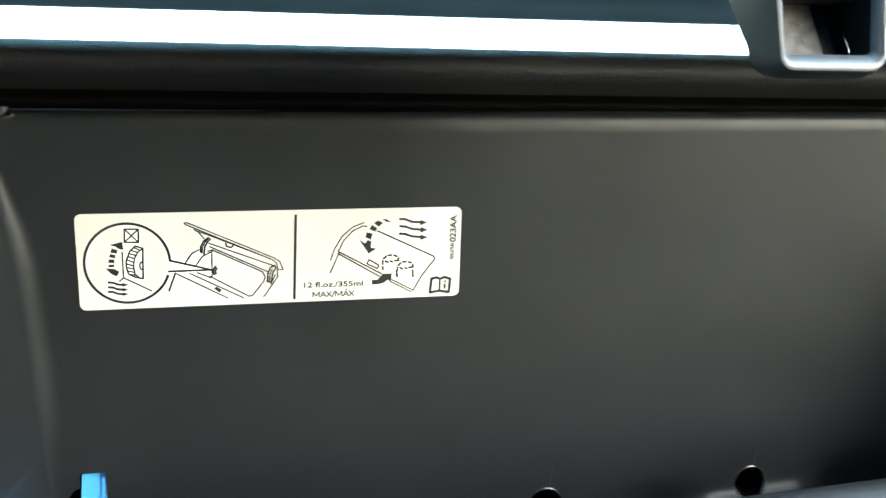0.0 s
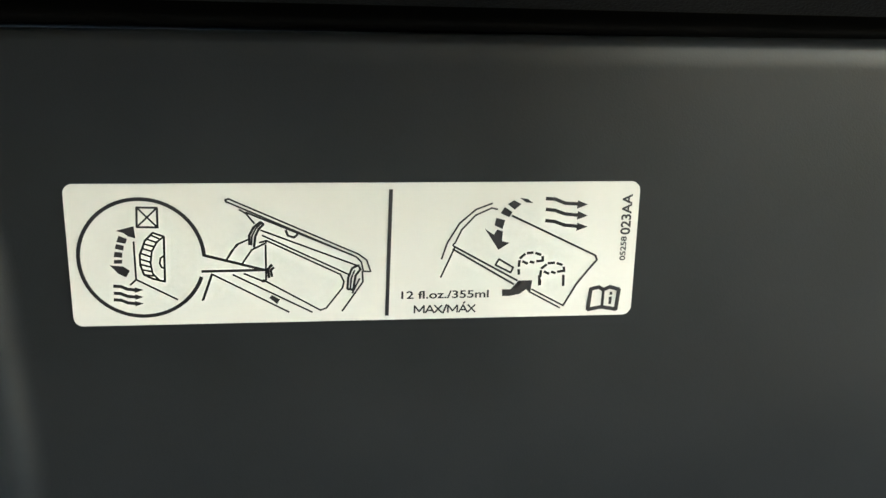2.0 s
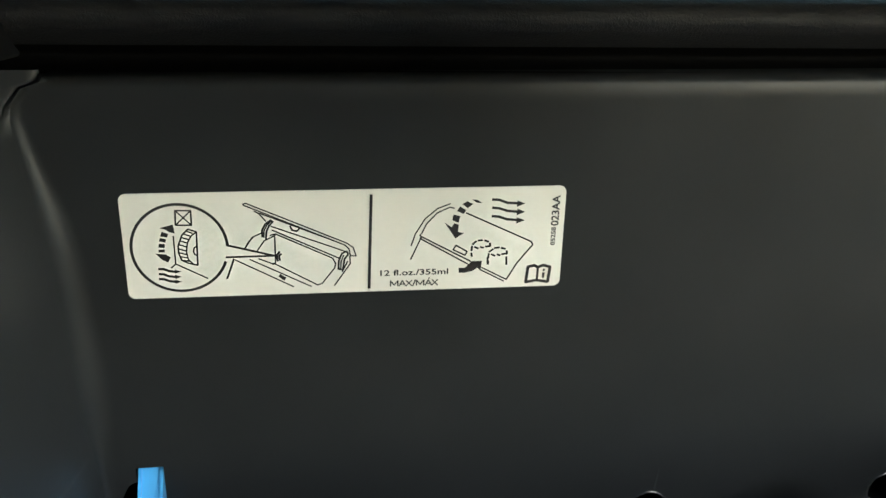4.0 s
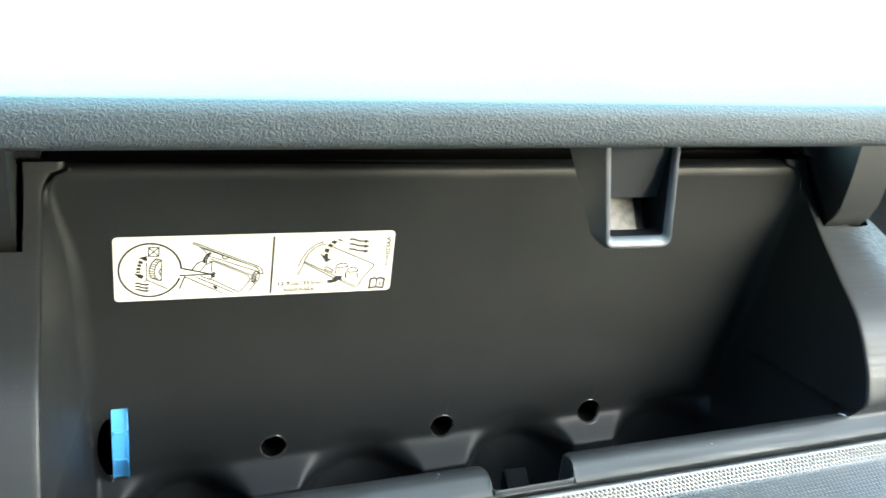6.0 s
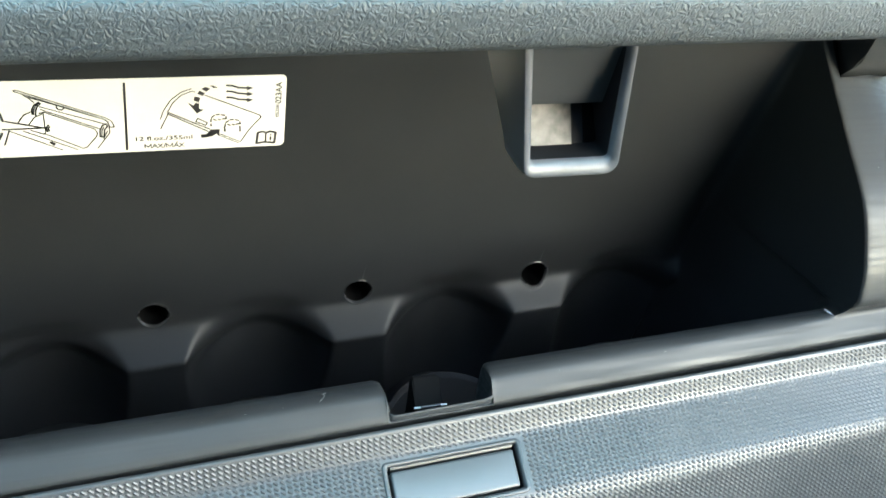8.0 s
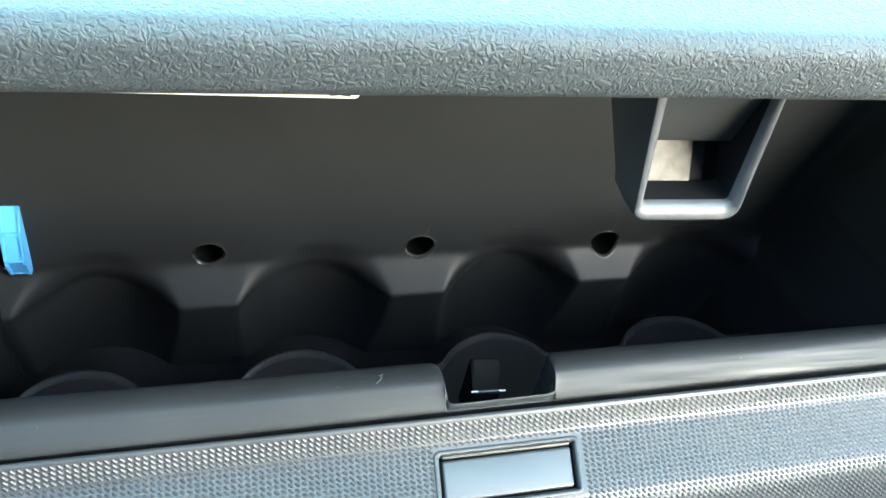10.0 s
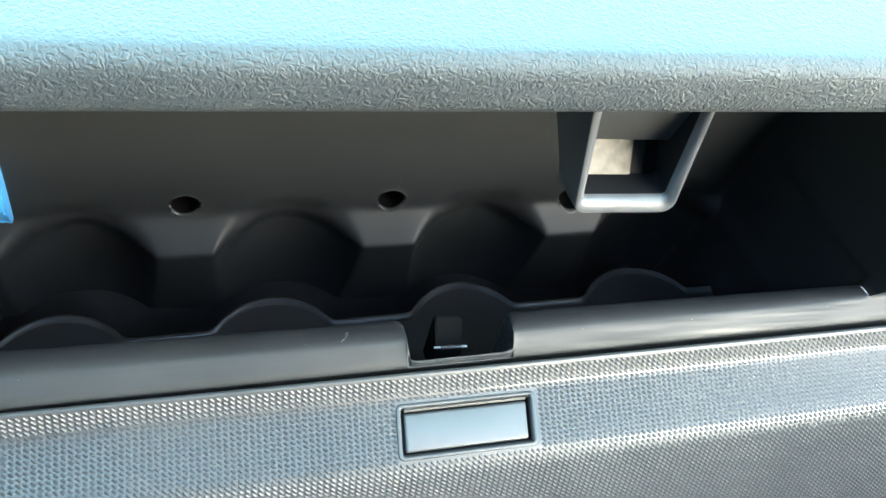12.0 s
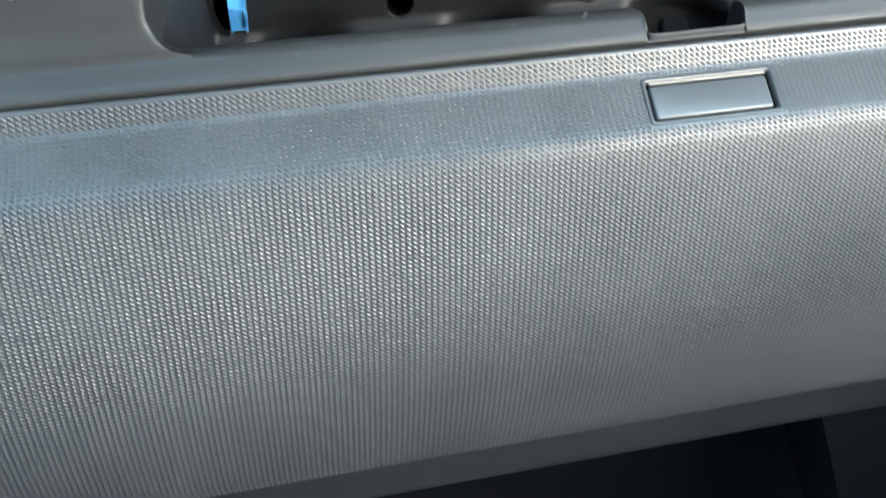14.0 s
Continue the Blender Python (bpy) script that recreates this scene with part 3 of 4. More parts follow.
grid("lower_panel", [[panel_point(x, y, z) for x in xs] for y, z in PANEL_SECT], PANEL, dash, "bulging grey panel with moulded dash grain",
     lambda p: BX0 < p[0] < BX1 and BY0 < p[1] - dash_slant(p[0]) < BY1 and p[2] > 0.88)

# moulded grain of the panel
seg = np.linalg.norm(np.diff(PANEL_SECT, axis=0), axis=1)
arc = np.concatenate([[0], np.cumsum(seg)])
PITCH_X, PITCH_S = 0.00203, 0.00165
DASH = ((-0.00092, -0.00062, 0), (-0.00016, -0.00082, 0), (0.00080, -0.00012, 0), (0.00096, 0.00058, 0), (0.00016, 0.00082, 0), (-0.00082, 0.00012, 0),
        (-0.00044, -0.00046, 0.00032), (0.00044, 0.00040, 0.00029))
SIDES = ((0, 1, 6), (1, 2, 7, 6), (2, 3, 7), (3, 4, 7), (4, 5, 6, 7), (5, 0, 6))
verts, faces = [], []
s = 0.0092
while s < arc[-1] - 0.022:
    y = np.interp(s, arc, PANEL_SECT[:, 0])
    z = np.interp(s, arc, PANEL_SECT[:, 1])
    y1, z1 = np.interp(s + 0.0005, arc, PANEL_SECT[:, 0]), np.interp(s + 0.0005, arc, PANEL_SECT[:, 1])
    ty, tz = (y1 - y) / 0.0005, (z1 - z) / 0.0005
    ny, nz = tz, -ty
    if ny > 0 and nz < 0:
        ny, nz = -ny, -nz
    x = -0.16
    while x < 0.42:
        if not (BX0 - 0.0018 < x < BX1 + 0.0018 and BY0 - 0.0014 < y < BY1 + 0.0018 and z > 0.88):
            k = len(verts)
            for du, ds, h in DASH:
                verts.append(panel_point(x + du, y + ty * ds + ny * (h - 0.00003), z + tz * ds + nz * (h - 0.00003)))
            faces += [tuple(k + i for i in f) for f in SIDES]
        x += PITCH_X
    s += PITCH_S
tagged(ob_from("panel_grain", verts, faces, PANEL, dash, "moulded grain of slanting dashes", False), kind="stuff")

# below the panel: trim strip and knee space, its shade painted near black
xs = np.linspace(X_LEFT, X_RIGHT, 30)
trim = dense([(0.1860, 0.7400), (0.1850, 0.7385), (0.1830, 0.7345), (0.1830, 0.7055), (0.1850, 0.6995), (0.1900, 0.6965)], 0.003)
hollow = dense([(0.1900, 0.6965), (0.2600, 0.6955), (0.30, 0.685), (0.31, 0.402)], 0.003)
grid("knee_trim", [[panel_point(x, y, z) for x in xs] for y, z in trim], KNEE, dash, "dark trim strip under the panel")
grid("knee_hollow", [[panel_point(x, y, z) for x in xs] for y, z in hollow], SHADE_DARK, dash, "hollow under the dash, its shade painted near black")
# panel colour lowered to look shaded beside the hollow
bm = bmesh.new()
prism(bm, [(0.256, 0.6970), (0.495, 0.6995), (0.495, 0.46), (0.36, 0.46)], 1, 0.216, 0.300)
part("knee_panel", bm, SHADE_DARK, dash, "plastic panel beside the knee space, darkened for shade")

# ---- the push button ----
button = thing("push_button", "flat satin grey release button set in a dark gap", "button")
bm = bmesh.new()
# the recess: four walls and a floor under the panel's opening
k0 = [p for p in PANEL_SECT if BY0 - 1e-6 <= p[0] <= BY1 + 1e-6 and p[1] > 0.88]
hi, lo = np.array(k0[0]), np.array(k0[-1])
tdir = (lo - hi) / np.linalg.norm(lo - hi)
ndir = np.array([tdir[1], -tdir[0]])
ndir = ndir if ndir[1] > 0 else -ndir
blen = float(np.linalg.norm(lo - hi))


def on_button(u, s, h):
    p = hi + tdir * s + ndir * h
    return panel_point(BX0 + u, p[0], p[1])


BW = BX1 - BX0


def button_loop(bm, u0, u1, s0, s1, h, r):
    """A rectangle with rounded corners on the button's plane."""
    loop = []
    for cu, cs, a0 in ((u1 - r, s1 - r, 0), (u0 + r, s1 - r, 90), (u0 + r, s0 + r, 180), (u1 - r, s0 + r, 270)):
        for k in range(5):
            a = radians(a0 + 22.5 * k)
            loop.append(bm.verts.new(on_button(cu + r * math.cos(a), cs + r * math.sin(a), h)))
    return loop


def button_shell(name, loops, mat, note, closed):
    bm = bmesh.new()
    lay = [button_loop(bm, *q) for q in loops]
    for a, b in zip(lay, lay[1:]):
        for i in range(20):
            bm.faces.new((a[i], a[(i + 1) % 20], b[(i + 1) % 20], b[i]))
    if closed:
        bm.faces.new(lay[-1])
    part(name, bm, mat, button, note, smooth=True)


# a moulded bezel, a recess coloured dark for its shade and the flat cap
button_shell("bezel", [(d, BW - d, d, blen - d, h, r) for d, h, r in ((-0.0013, -0.0002, 0.0019), (-0.0010, 0.0004, 0.0017), (-0.0004, 0.0006, 0.0014), (0.0001, 0.0004, 0.0011), (0.0005, -0.0003, 0.0008), (0.0007, -0.0014, 0.0007))],
             PANEL, "thin moulded bezel", False)
button_shell("recess", [(d, BW - d, d, blen - d, h, 0.0007) for d, h in ((0.0007, -0.0014), (0.0008, -0.0042))], SHADE_DARK, "recess round the button, darkened for shade", True)
g0, g1, s0, s1 = 0.0014, 0.0019, 0.0020, 0.0013
button_shell("cap", [(g0 + d, BW - g1 - d, s0 + d, blen - s1 - d, h, r) for d, h, r in ((0.0, -0.0041, 0.0008), (0.0, -0.0007, 0.0008), (0.0001, -0.0003, 0.0008), (0.0004, -0.00002, 0.0006), (0.0009, 0.0001, 0.0004))],
             BUTTON, "satin grey cap", True)
bm = bmesh.new()
lay = []
for s, h in ((0.0004, 0.0), (0.0008, 0.00035), (0.0014, 0.0), (0.0016, -0.001)):
    lay.append([bm.verts.new(on_button(u, s, h)) for u in np.linspace(0.0016, BW - 0.002, 12)])
for a, b in zip(lay, lay[1:]):
    for i in range(11):
        bm.faces.new((a[i], a[i + 1], b[i + 1], b[i]))
part("top_ridge", bm, PANEL, button)

# ---- the latch catch in the notch ----
catch = thing("latch_catch", "small black latch catch with a steel pin inside the notch", "latch")
bm = bmesh.new()
prism(bm, [(0.2108, 0.8800), (0.2108, 0.8952), (0.2122, 0.8962), (0.2180, 0.9022), (0.2198, 0.9026), (0.2210, 0.9010), (0.2215, 0.8800)], 0, 0.1385, 0.1482)
bmesh.ops.bevel(bm, geom=list(bm.edges), offset=0.0006, segments=2, affect="EDGES")
part("catch_body", bm, CATCH, catch, smooth=True)
for name, mat, x0, x1, r, note in (("pin", PIN, 0.1378, 0.1494, 0.00042, "thin bright steel pin"), ("sleeve", RIM, 0.1400, 0.1471, 0.00085, "dark sleeve round the pin")):
    bm = bmesh.new()
    bmesh.ops.create_cone(bm, cap_ends=True, segments=14, radius1=r, radius2=r, depth=x1 - x0, matrix=Matrix.Translation(((x0 + x1) / 2, 0.2106, 0.8966)) @ Matrix.Rotation(radians(90), 4, "Y"))
    part(name, bm, mat, catch, note, True)

# ---- the vent thumbwheel ----
wheel = thing("vent_thumbwheel", "sky-blue plastic thumbwheel standing out of a dark slot", "thumbwheel")
bm = bmesh.new()
zc, yc, wr = 0.8846, wall_y(0.8846) + 0.0172, 0.0242
n = 12
outline = []
for k in range(n):
    a0 = 6.28319 * (k + 0.5) / n + 0.06
    for da, rr in ((-0.035, 1.0), (-0.012, 1.022), (0.012, 1.022), (0.035, 1.0)):
        outline.append((yc - wr * rr * math.cos(a0 + da), zc + wr * rr * math.sin(a0 + da)))
prism(bm, outline, 0, -0.0142, -0.0072)
bmesh.ops.bevel(bm, geom=[e for e in bm.edges if abs(e.verts[0].co.x - e.verts[1].co.x) < 1e-6], offset=0.0009, segments=2, affect="EDGES")
part("wheel_rim", bm, BLUE, wheel, "ribbed sky-blue rim")
# the slot's inside is coloured black for its shade
bm = bmesh.new()
x0, x1, z0, z1 = -0.0215, SLOT[1] + 0.0003, 0.8655, 0.9040
a = [bm.verts.new((x, wall_y(z) + 0.0022, z)) for x, z in ((x0, z1), (x1, z1), (x1, z0), (x0, z0))]
b = [bm.verts.new(v.co + Vector((0, 0.045, 0))) for v in a]
for i in range(4):
    bm.faces.new((a[i], a[(i + 1) % 4], b[(i + 1) % 4], b[i]))
bm.faces.new(b)
part("slot", bm, SHADE_BLACK, wheel, "slot behind the wheel, shade painted black")

# ---- the label ----
LW, LH = 0.116, 0.0294
label = thing("instruction_label", "cream instruction sticker with black line drawings on the bin wall", "label")


def on_label(u, v, h=0.0):
    """u right and v down in millimetres on the label, h above it."""
    a = math.atan(0.136)
    return (-0.011 + u / 1000, 0.285 + v / 1000 * math.sin(a) - h * math.cos(a), 0.985 - v / 1000 * math.cos(a) - h * math.sin(a))


def rounded(w, h, r, n=6):
    out = []
    for cx, cy, a0 in ((w - r, r, -90), (w - r, h - r, 0), (r, h - r, 90), (r, r, 180)):
        for k in range(n + 1):
            a = radians(a0 + 90 * k / n)
            out.append((cx + r * math.cos(a), cy + r * math.sin(a)))
    return out


bm = bmesh.new()
edge = rounded(116.0, 29.4, 1.9)
top = [bm.verts.new(on_label(u, v, 0.00035)) for u, v in edge]
low = [bm.verts.new(on_label(u, v, 0.00005)) for u, v in edge]
bm.faces.new(top)
for i in range(len(top)):
    bm.faces.new((top[i], top[(i + 1) % len(top)], low[(i + 1) % len(top)], low[i]))
part("sticker_film", bm, PAPER, label, "cream plastic film with rounded corners")


class Ink:
    """Flat printed marks on the label, one mesh for each drawing."""

    def __init__(self, name, note):
        self.name, self.note, self.bm = name, note, bmesh.new()

    def stroke(self, width, pts, closed=False):
        p = [Vector(q) for q in pts]
        if closed:
            p.append(p[0])
        for a, b in zip(p, p[1:]):
            d = (b - a)
            if d.length < 1e-4:
                continue
            d.normalize()
            s = Vector((-d.y, d.x)) * width * 0.62
            e = d * width * 0.25
            self.fill([a - s - e, b - s + e, b + s + e, a + s - e])

    def fill(self, pts):
        vs = [self.bm.verts.new(on_label(q[0], q[1], 0.00048)) for q in pts]
        f = self.bm.faces.new(vs)
        if len(vs) > 4:
            bmesh.ops.triangulate(self.bm, faces=[f])

    def done(self):
        me = bpy.data.meshes.new(self.name)
        self.bm.to_mesh(me)
        self.bm.free()
        me.materials.append(INK)
        ob = new(self.name, me)
        ob.parent = label
        tagged(ob, self.note)


def circle_points(cx, cy, rx, ry, a0, a1, n=56):
    return [(cx + rx * math.cos(radians(a0 + (a1 - a0) * k / n)), cy + ry * math.sin(radians(a0 + (a1 - a0) * k / n))) for k in range(n + 1)]


def bin_drawing():
    ink = Ink("bin_drawing", "black line drawing of the open bin and its thumbwheel")
    ink.stroke(0.62, circle_points(14.15, 15.2, 12.2, 12.2, 20, 357))
    ink.stroke(0.35, [(13.8, 4.7), (17.7, 4.8), (17.6, 8.8), (13.6, 8.7)], True)
    ink.stroke(0.3, [(13.8, 4.7), (17.6, 8.8)])
    ink.stroke(0.3, [(17.7, 4.8), (13.6, 8.7)])
    ink.stroke(0.3, [(12.8, 11.7), (12.8, 19.6), (20.7, 24)])
    ink.stroke(0.3, [(12.8, 19.6), (11.6, 20.7)])
    ink.stroke(0.35, [(18.7, 10.7), (16.6, 9.9), (15, 11.5), (13.8, 14.5), (13.8, 16.6), (14.4, 18.6), (16.1, 19.5), (18.4, 20.1)], True)
    ink.stroke(0.3, [(18.7, 10.7), (17.3, 11.8), (16.2, 13.7), (15.8, 16.2), (16.1, 18.4), (17.5, 20)])
    ink.stroke(0.3, [(16, 10.3), (17.7, 11.1)])
    ink.stroke(0.3, [(15.4, 11.2), (17.2, 11.9)])
    ink.stroke(0.3, [(14.8, 12.2), (16.7, 12.8)])
    ink.stroke(0.3, [(14.4, 13.1), (16.3, 13.8)])
    ink.stroke(0.3, [(14, 14.1), (16, 14.9)])
    ink.stroke(0.3, [(13.8, 15.3), (15.8, 16)])
    ink.stroke(0.3, [(13.8, 16.4), (15.8, 17)])
    ink.stroke(0.3, [(14, 17.5), (16, 18)])
    ink.stroke(0.3, [(14.5, 18.6), (16.4, 18.9)])
    ink.stroke(0.3, [(18.6, 14.6), (17.8, 15.2), (17.6, 16.3), (17.9, 17.1), (18.5, 17.3)])
    ink.fill([(9.5, 9.4), (13, 8.5), (13.2, 11), (11.8, 10.6), (11, 9.9)])
    ink.fill([(10, 10.4), (11.6, 11.1), (11.2, 12.1), (9.5, 11.7)])
    ink.fill([(9.4, 12.1), (10.9, 12.5), (10.7, 13.5), (9.1, 13.1)])
    ink.fill([(9, 13.7), (10.5, 13.9), (10.4, 15), (8.8, 14.8)])
    ink.fill([(8.8, 15.4), (10.4, 15.4), (10.3, 16.2), (8.7, 16.2)])
    ink.fill([(7.9, 16.5), (10.5, 16.8), (10.5, 17.6), (11.7, 17.7), (10.9, 19.1), (9.4, 18.3)])
    ink.stroke(0.55, [(8.4, 20.9), (9.7, 21), (11, 21.6), (12.5, 21.8)])
    ink.fill([(12.4, 21.2), (14.1, 21.8), (12.4, 22.4)])
    ink.stroke(0.55, [(8.4, 22.4), (9.6, 22.5), (10.9, 23.1), (12.5, 23.3)])
    ink.fill([(12.4, 22.7), (14, 23.3), (12.4, 23.9)])
    ink.stroke(0.55, [(8.3, 23.8), (9.6, 23.9), (10.9, 24.5), (12.4, 24.7)])
    ink.fill([(12.3, 24.1), (14, 24.7), (12.3, 25.3)])
    ink.stroke(0.45, [(26.4, 14.7), (33.3, 16.6)])
    ink.stroke(0.45, [(26.2, 14.7), (38.3, 18), (25.8, 18.1)])
    ink.stroke(0.3, [(33.2, 12.4), (31.8, 13.9), (30.8, 15.6)])
    ink.stroke(0.3, [(27.7, 18.6), (25.6, 24.3)])
    ink.stroke(0.3, [(31.6, 3.1), (57.3, 14.9), (59, 16.2), (59.8, 18.7)])
    ink.stroke(0.3, [(31, 3.6), (56.9, 15.5), (57.9, 16.6), (58.3, 18.6), (59.8, 18.7)])
    ink.stroke(0.3, [(31.6, 3.1), (30.9, 3.3), (31.4, 3.9)])
    ink.stroke(0.3, [(33.6, 5.3), (34.9, 6.1), (36.5, 8.2)])
    ink.stroke(0.3, [(34.9, 5.9), (56.1, 15.1)])
    ink.stroke(0.4, [(42.7, 9.7), (43.1, 10.8), (44.3, 11.2), (45, 10.6)])
    ink.stroke(0.4, [(35.4, 12.6), (35.4, 10.7), (36.3, 9), (37.7, 7.9), (38.3, 8.4), (37.3, 9.4), (36.6, 10.9), (36.3, 13.1)])
    ink.stroke(0.3, [(35.8, 12.7), (35.9, 10.9), (36.7, 9.3), (37.8, 8.2)])
    ink.stroke(0.3, [(37.7, 9.6), (56.9, 17.3)])
    ink.stroke(0.3, [(38, 10.7), (55.2, 19.2)])
    ink.stroke(0.3, [(37.4, 12.2), (38.8, 11.8), (53.6, 19.2), (54.3, 20.8), (54, 22.1), (50.6, 26.5), (49.4, 26.9), (37.9, 20.1)])
    ink.stroke(0.4, [(55, 22.4), (55.2, 19.9), (56, 17.9), (57.3, 17.3), (57.7, 18.2), (56.7, 19.5), (56.2, 22.6), (55, 22.4)])
    ink.stroke(0.3, [(55.6, 22.4), (55.8, 20.1), (56.5, 18.4)])
    ink.stroke(0.3, [(58.1, 18.6), (58.2, 20.9), (53.9, 27.2)])
    ink.stroke(0.3, [(57.5, 20.2), (56, 23.3)])
    ink.stroke(0.3, [(31, 15.4), (32.8, 12.6), (35.2, 11.5)])
    ink.stroke(0.3, [(33.9, 16.5), (35.8, 13.7), (38.8, 12.2)])
    ink.stroke(0.3, [(38.6, 12.7), (38.5, 20.1), (37.7, 20.5)])
    ink.stroke(0.45, [(39.1, 19.6), (38.9, 17.9), (39.7, 16.9)])
    ink.stroke(0.4, [(39.7, 19.4), (39.5, 18.1), (40.1, 17.5)])
    ink.stroke(0.3, [(27.9, 18.8), (43, 27.2)])
    ink.stroke(0.3, [(31.9, 18.9), (47.7, 27.3)])
    ink.stroke(0.3, [(34.1, 18.7), (38.1, 20.5)])
    ink.stroke(0.3, [(27.7, 19), (25.8, 24.2)])
    ink.fill([(39, 24), (39.6, 23.4), (41.2, 24.4), (40.6, 25.4)])
    ink.done()


def lid_drawing():
    ink = Ink("lid_drawing", "black line drawing of the closing lid over two cans")
    ink.stroke(0.3, [(74.5, 16.2), (75.6, 12.8), (78.1, 8.6), (81.4, 5.7), (84.8, 4.4)])
    ink.stroke(0.3, [(77.2, 12.9), (78.6, 9.9), (81.4, 6.9), (84.7, 5.4), (85.9, 5.7)])
    ink.stroke(0.35, [(89.1, 7.1), (107.3, 15.9), (107.7, 16.9), (105.9, 19.1), (103.5, 22.3), (100.9, 27)])
    ink.stroke(0.3, [(74.4, 20.2), (77.2, 13.8)])
    ink.stroke(0.35, [(77, 13.5), (90.7, 21.2)])
    ink.stroke(0.35, [(76.8, 14.1), (90, 22)])
    ink.stroke(0.3, [(93.9, 23.2), (100.9, 27)])
    ink.stroke(0.3, [(93.7, 23.9), (100.2, 27.5)])
    ink.stroke(0.3, [(76.8, 13.4), (77, 12.9)])
    ink.stroke(0.35, [(86.6, 16.4), (89.7, 18.3), (89.2, 19.4), (85.9, 17.7)], True)
    ink.fill([(90.5, 3.3), (92.1, 3.5), (93.4, 4.4), (91.9, 4.3)])
    ink.fill([(89.3, 3.8), (90.9, 4.6), (89.5, 5.8), (88, 4.6)])
    ink.fill([(87.4, 5.2), (89.1, 6.3), (88.4, 7.4), (86.6, 6.5)])
    ink.fill([(85.7, 7.5), (87.6, 8), (87.1, 9.9), (85.4, 9.1)])
    ink.fill([(83.4, 9.8), (85.3, 11.1), (86, 10), (87.2, 10.4), (87.1, 12.5), (88.7, 12.9), (86.4, 14.4)])
    ink.stroke(0.6, [(96.1, 3.5), (97.9, 3.6), (100.1, 4.5), (103.1, 4.7)])
    ink.fill([(102.8, 3.9), (105, 4.8), (102.7, 5.7)])
    ink.stroke(0.6, [(96.2, 5.8), (98, 6), (100.2, 6.8), (103.1, 7.1)])
    ink.fill([(102.9, 6.2), (105.1, 7.2), (102.8, 8.1)])
    ink.stroke(0.6, [(96.2, 8.2), (98, 8.4), (100.2, 9.2), (103.2, 9.5)])
    ink.fill([(102.9, 8.7), (105.2, 9.6), (102.8, 10.5)])
    ink.stroke(0.45, [(91, 19.8), (90.9, 18.8)])
    ink.stroke(0.45, [(90.9, 18.1), (91, 16.8)])
    ink.stroke(0.45, [(91.1, 16.3), (92.1, 15.4)])
    ink.stroke(0.45, [(92.6, 15.2), (93.8, 15.1)])
    ink.stroke(0.45, [(94.4, 15.2), (95.5, 15.6)])
    ink.stroke(0.45, [(95.9, 16), (96, 17)])
    ink.stroke(0.45, [(91.7, 17), (92.7, 17.5)])
    ink.stroke(0.45, [(93.3, 17.1), (94.1, 17.3)])
    ink.stroke(0.45, [(94.7, 17), (96, 16.9)])
    ink.stroke(0.45, [(95.6, 22.2), (95.6, 21.2)])
    ink.stroke(0.45, [(95.6, 20.4), (95.7, 19.1)])
    ink.stroke(0.45, [(95.8, 18.6), (96.8, 17.8)])
    ink.stroke(0.45, [(97.2, 17.5), (98.5, 17.4)])
    ink.stroke(0.45, [(99.1, 17.5), (100.2, 17.9)])
    ink.stroke(0.45, [(100.6, 18.4), (100.7, 19.4)])
    ink.stroke(0.45, [(96.4, 19.3), (97.4, 19.8)])
    ink.stroke(0.45, [(98, 19.4), (98.8, 19.7)])
    ink.stroke(0.45, [(99.3, 19.4), (100.7, 19.2)])
    ink.stroke(0.45, [(100.6, 20.2), (100.7, 22.5)])
    ink.stroke(0.45, [(95.4, 20.2), (95.5, 22.3)])
    ink.fill([(87.5, 23.1), (89.3, 23.1), (91, 22.4), (91.7, 21.6), (91, 21.2), (93.9, 21.2), (93.6, 24.2), (92.7, 23.2), (91.3, 24.2), (89.3, 24.6), (87.6, 24.6)])
    ink.stroke(0.7, [(106.8, 23.4), (108.5, 23), (109.6, 23.6), (111, 23), (113, 23.6), (112.6, 28.1)])
    ink.stroke(0.7, [(106.8, 23.4), (106.4, 28), (109.4, 27.5), (112.6, 28.1)])
    ink.stroke(0.5, [(109.6, 23.6), (109.5, 27.5)])
    ink.fill([(111, 24.1), (111.6, 24.1), (111.6, 24.8), (111, 24.8)])
    ink.fill([(110.9, 25.2), (111.6, 25.2), (111.5, 26.9), (110.9, 26.9)])
    ink.done()


bin_drawing()
lid_drawing()
divider = Ink("divider", "thick black dividing line")
divider.stroke(0.62, [(63.9, 1.5), (63.2, 28.3)])
divider.done()


def words(text, name, u, v, size, width, turn=0.0, bold=0.0):
    """Printed words, u and v the start of their base line, width their length in millimetres."""
    cu = bpy.data.curves.new(name, "FONT")
    cu.body, cu.size, cu.offset = text, size, bold
    tmp = new("words", cu)
    bpy.context.view_layer.update()
    me = bpy.data.meshes.new_from_object(tmp.evaluated_get(bpy.context.evaluated_depsgraph_get()))
    bpy.data.objects.remove(tmp)
    co = np.empty(len(me.vertices) * 3)
    me.vertices.foreach_get("co", co)
    co = co.reshape(-1, 3)
    fx = width / (co[:, 0].max() - co[:, 0].min())
    x0 = co[:, 0].min()
    c, s_ = math.cos(radians(turn)), math.sin(radians(turn))
    for vert, (x, y, _) in zip(me.vertices, co):
        a, b = (x - x0) * fx, y
        vert.co = on_label(u + a * c - b * s_, v - a * s_ - b * c, 0.00048)
    me.materials.clear()
    me.materials.append(INK)
    ob = new(name, me)
    ob.parent = label
    return ob


words("12 fl.oz./355ml", "capacity_text", 66.2, 24.8, 2.35, 18.5, 0, 0.04)
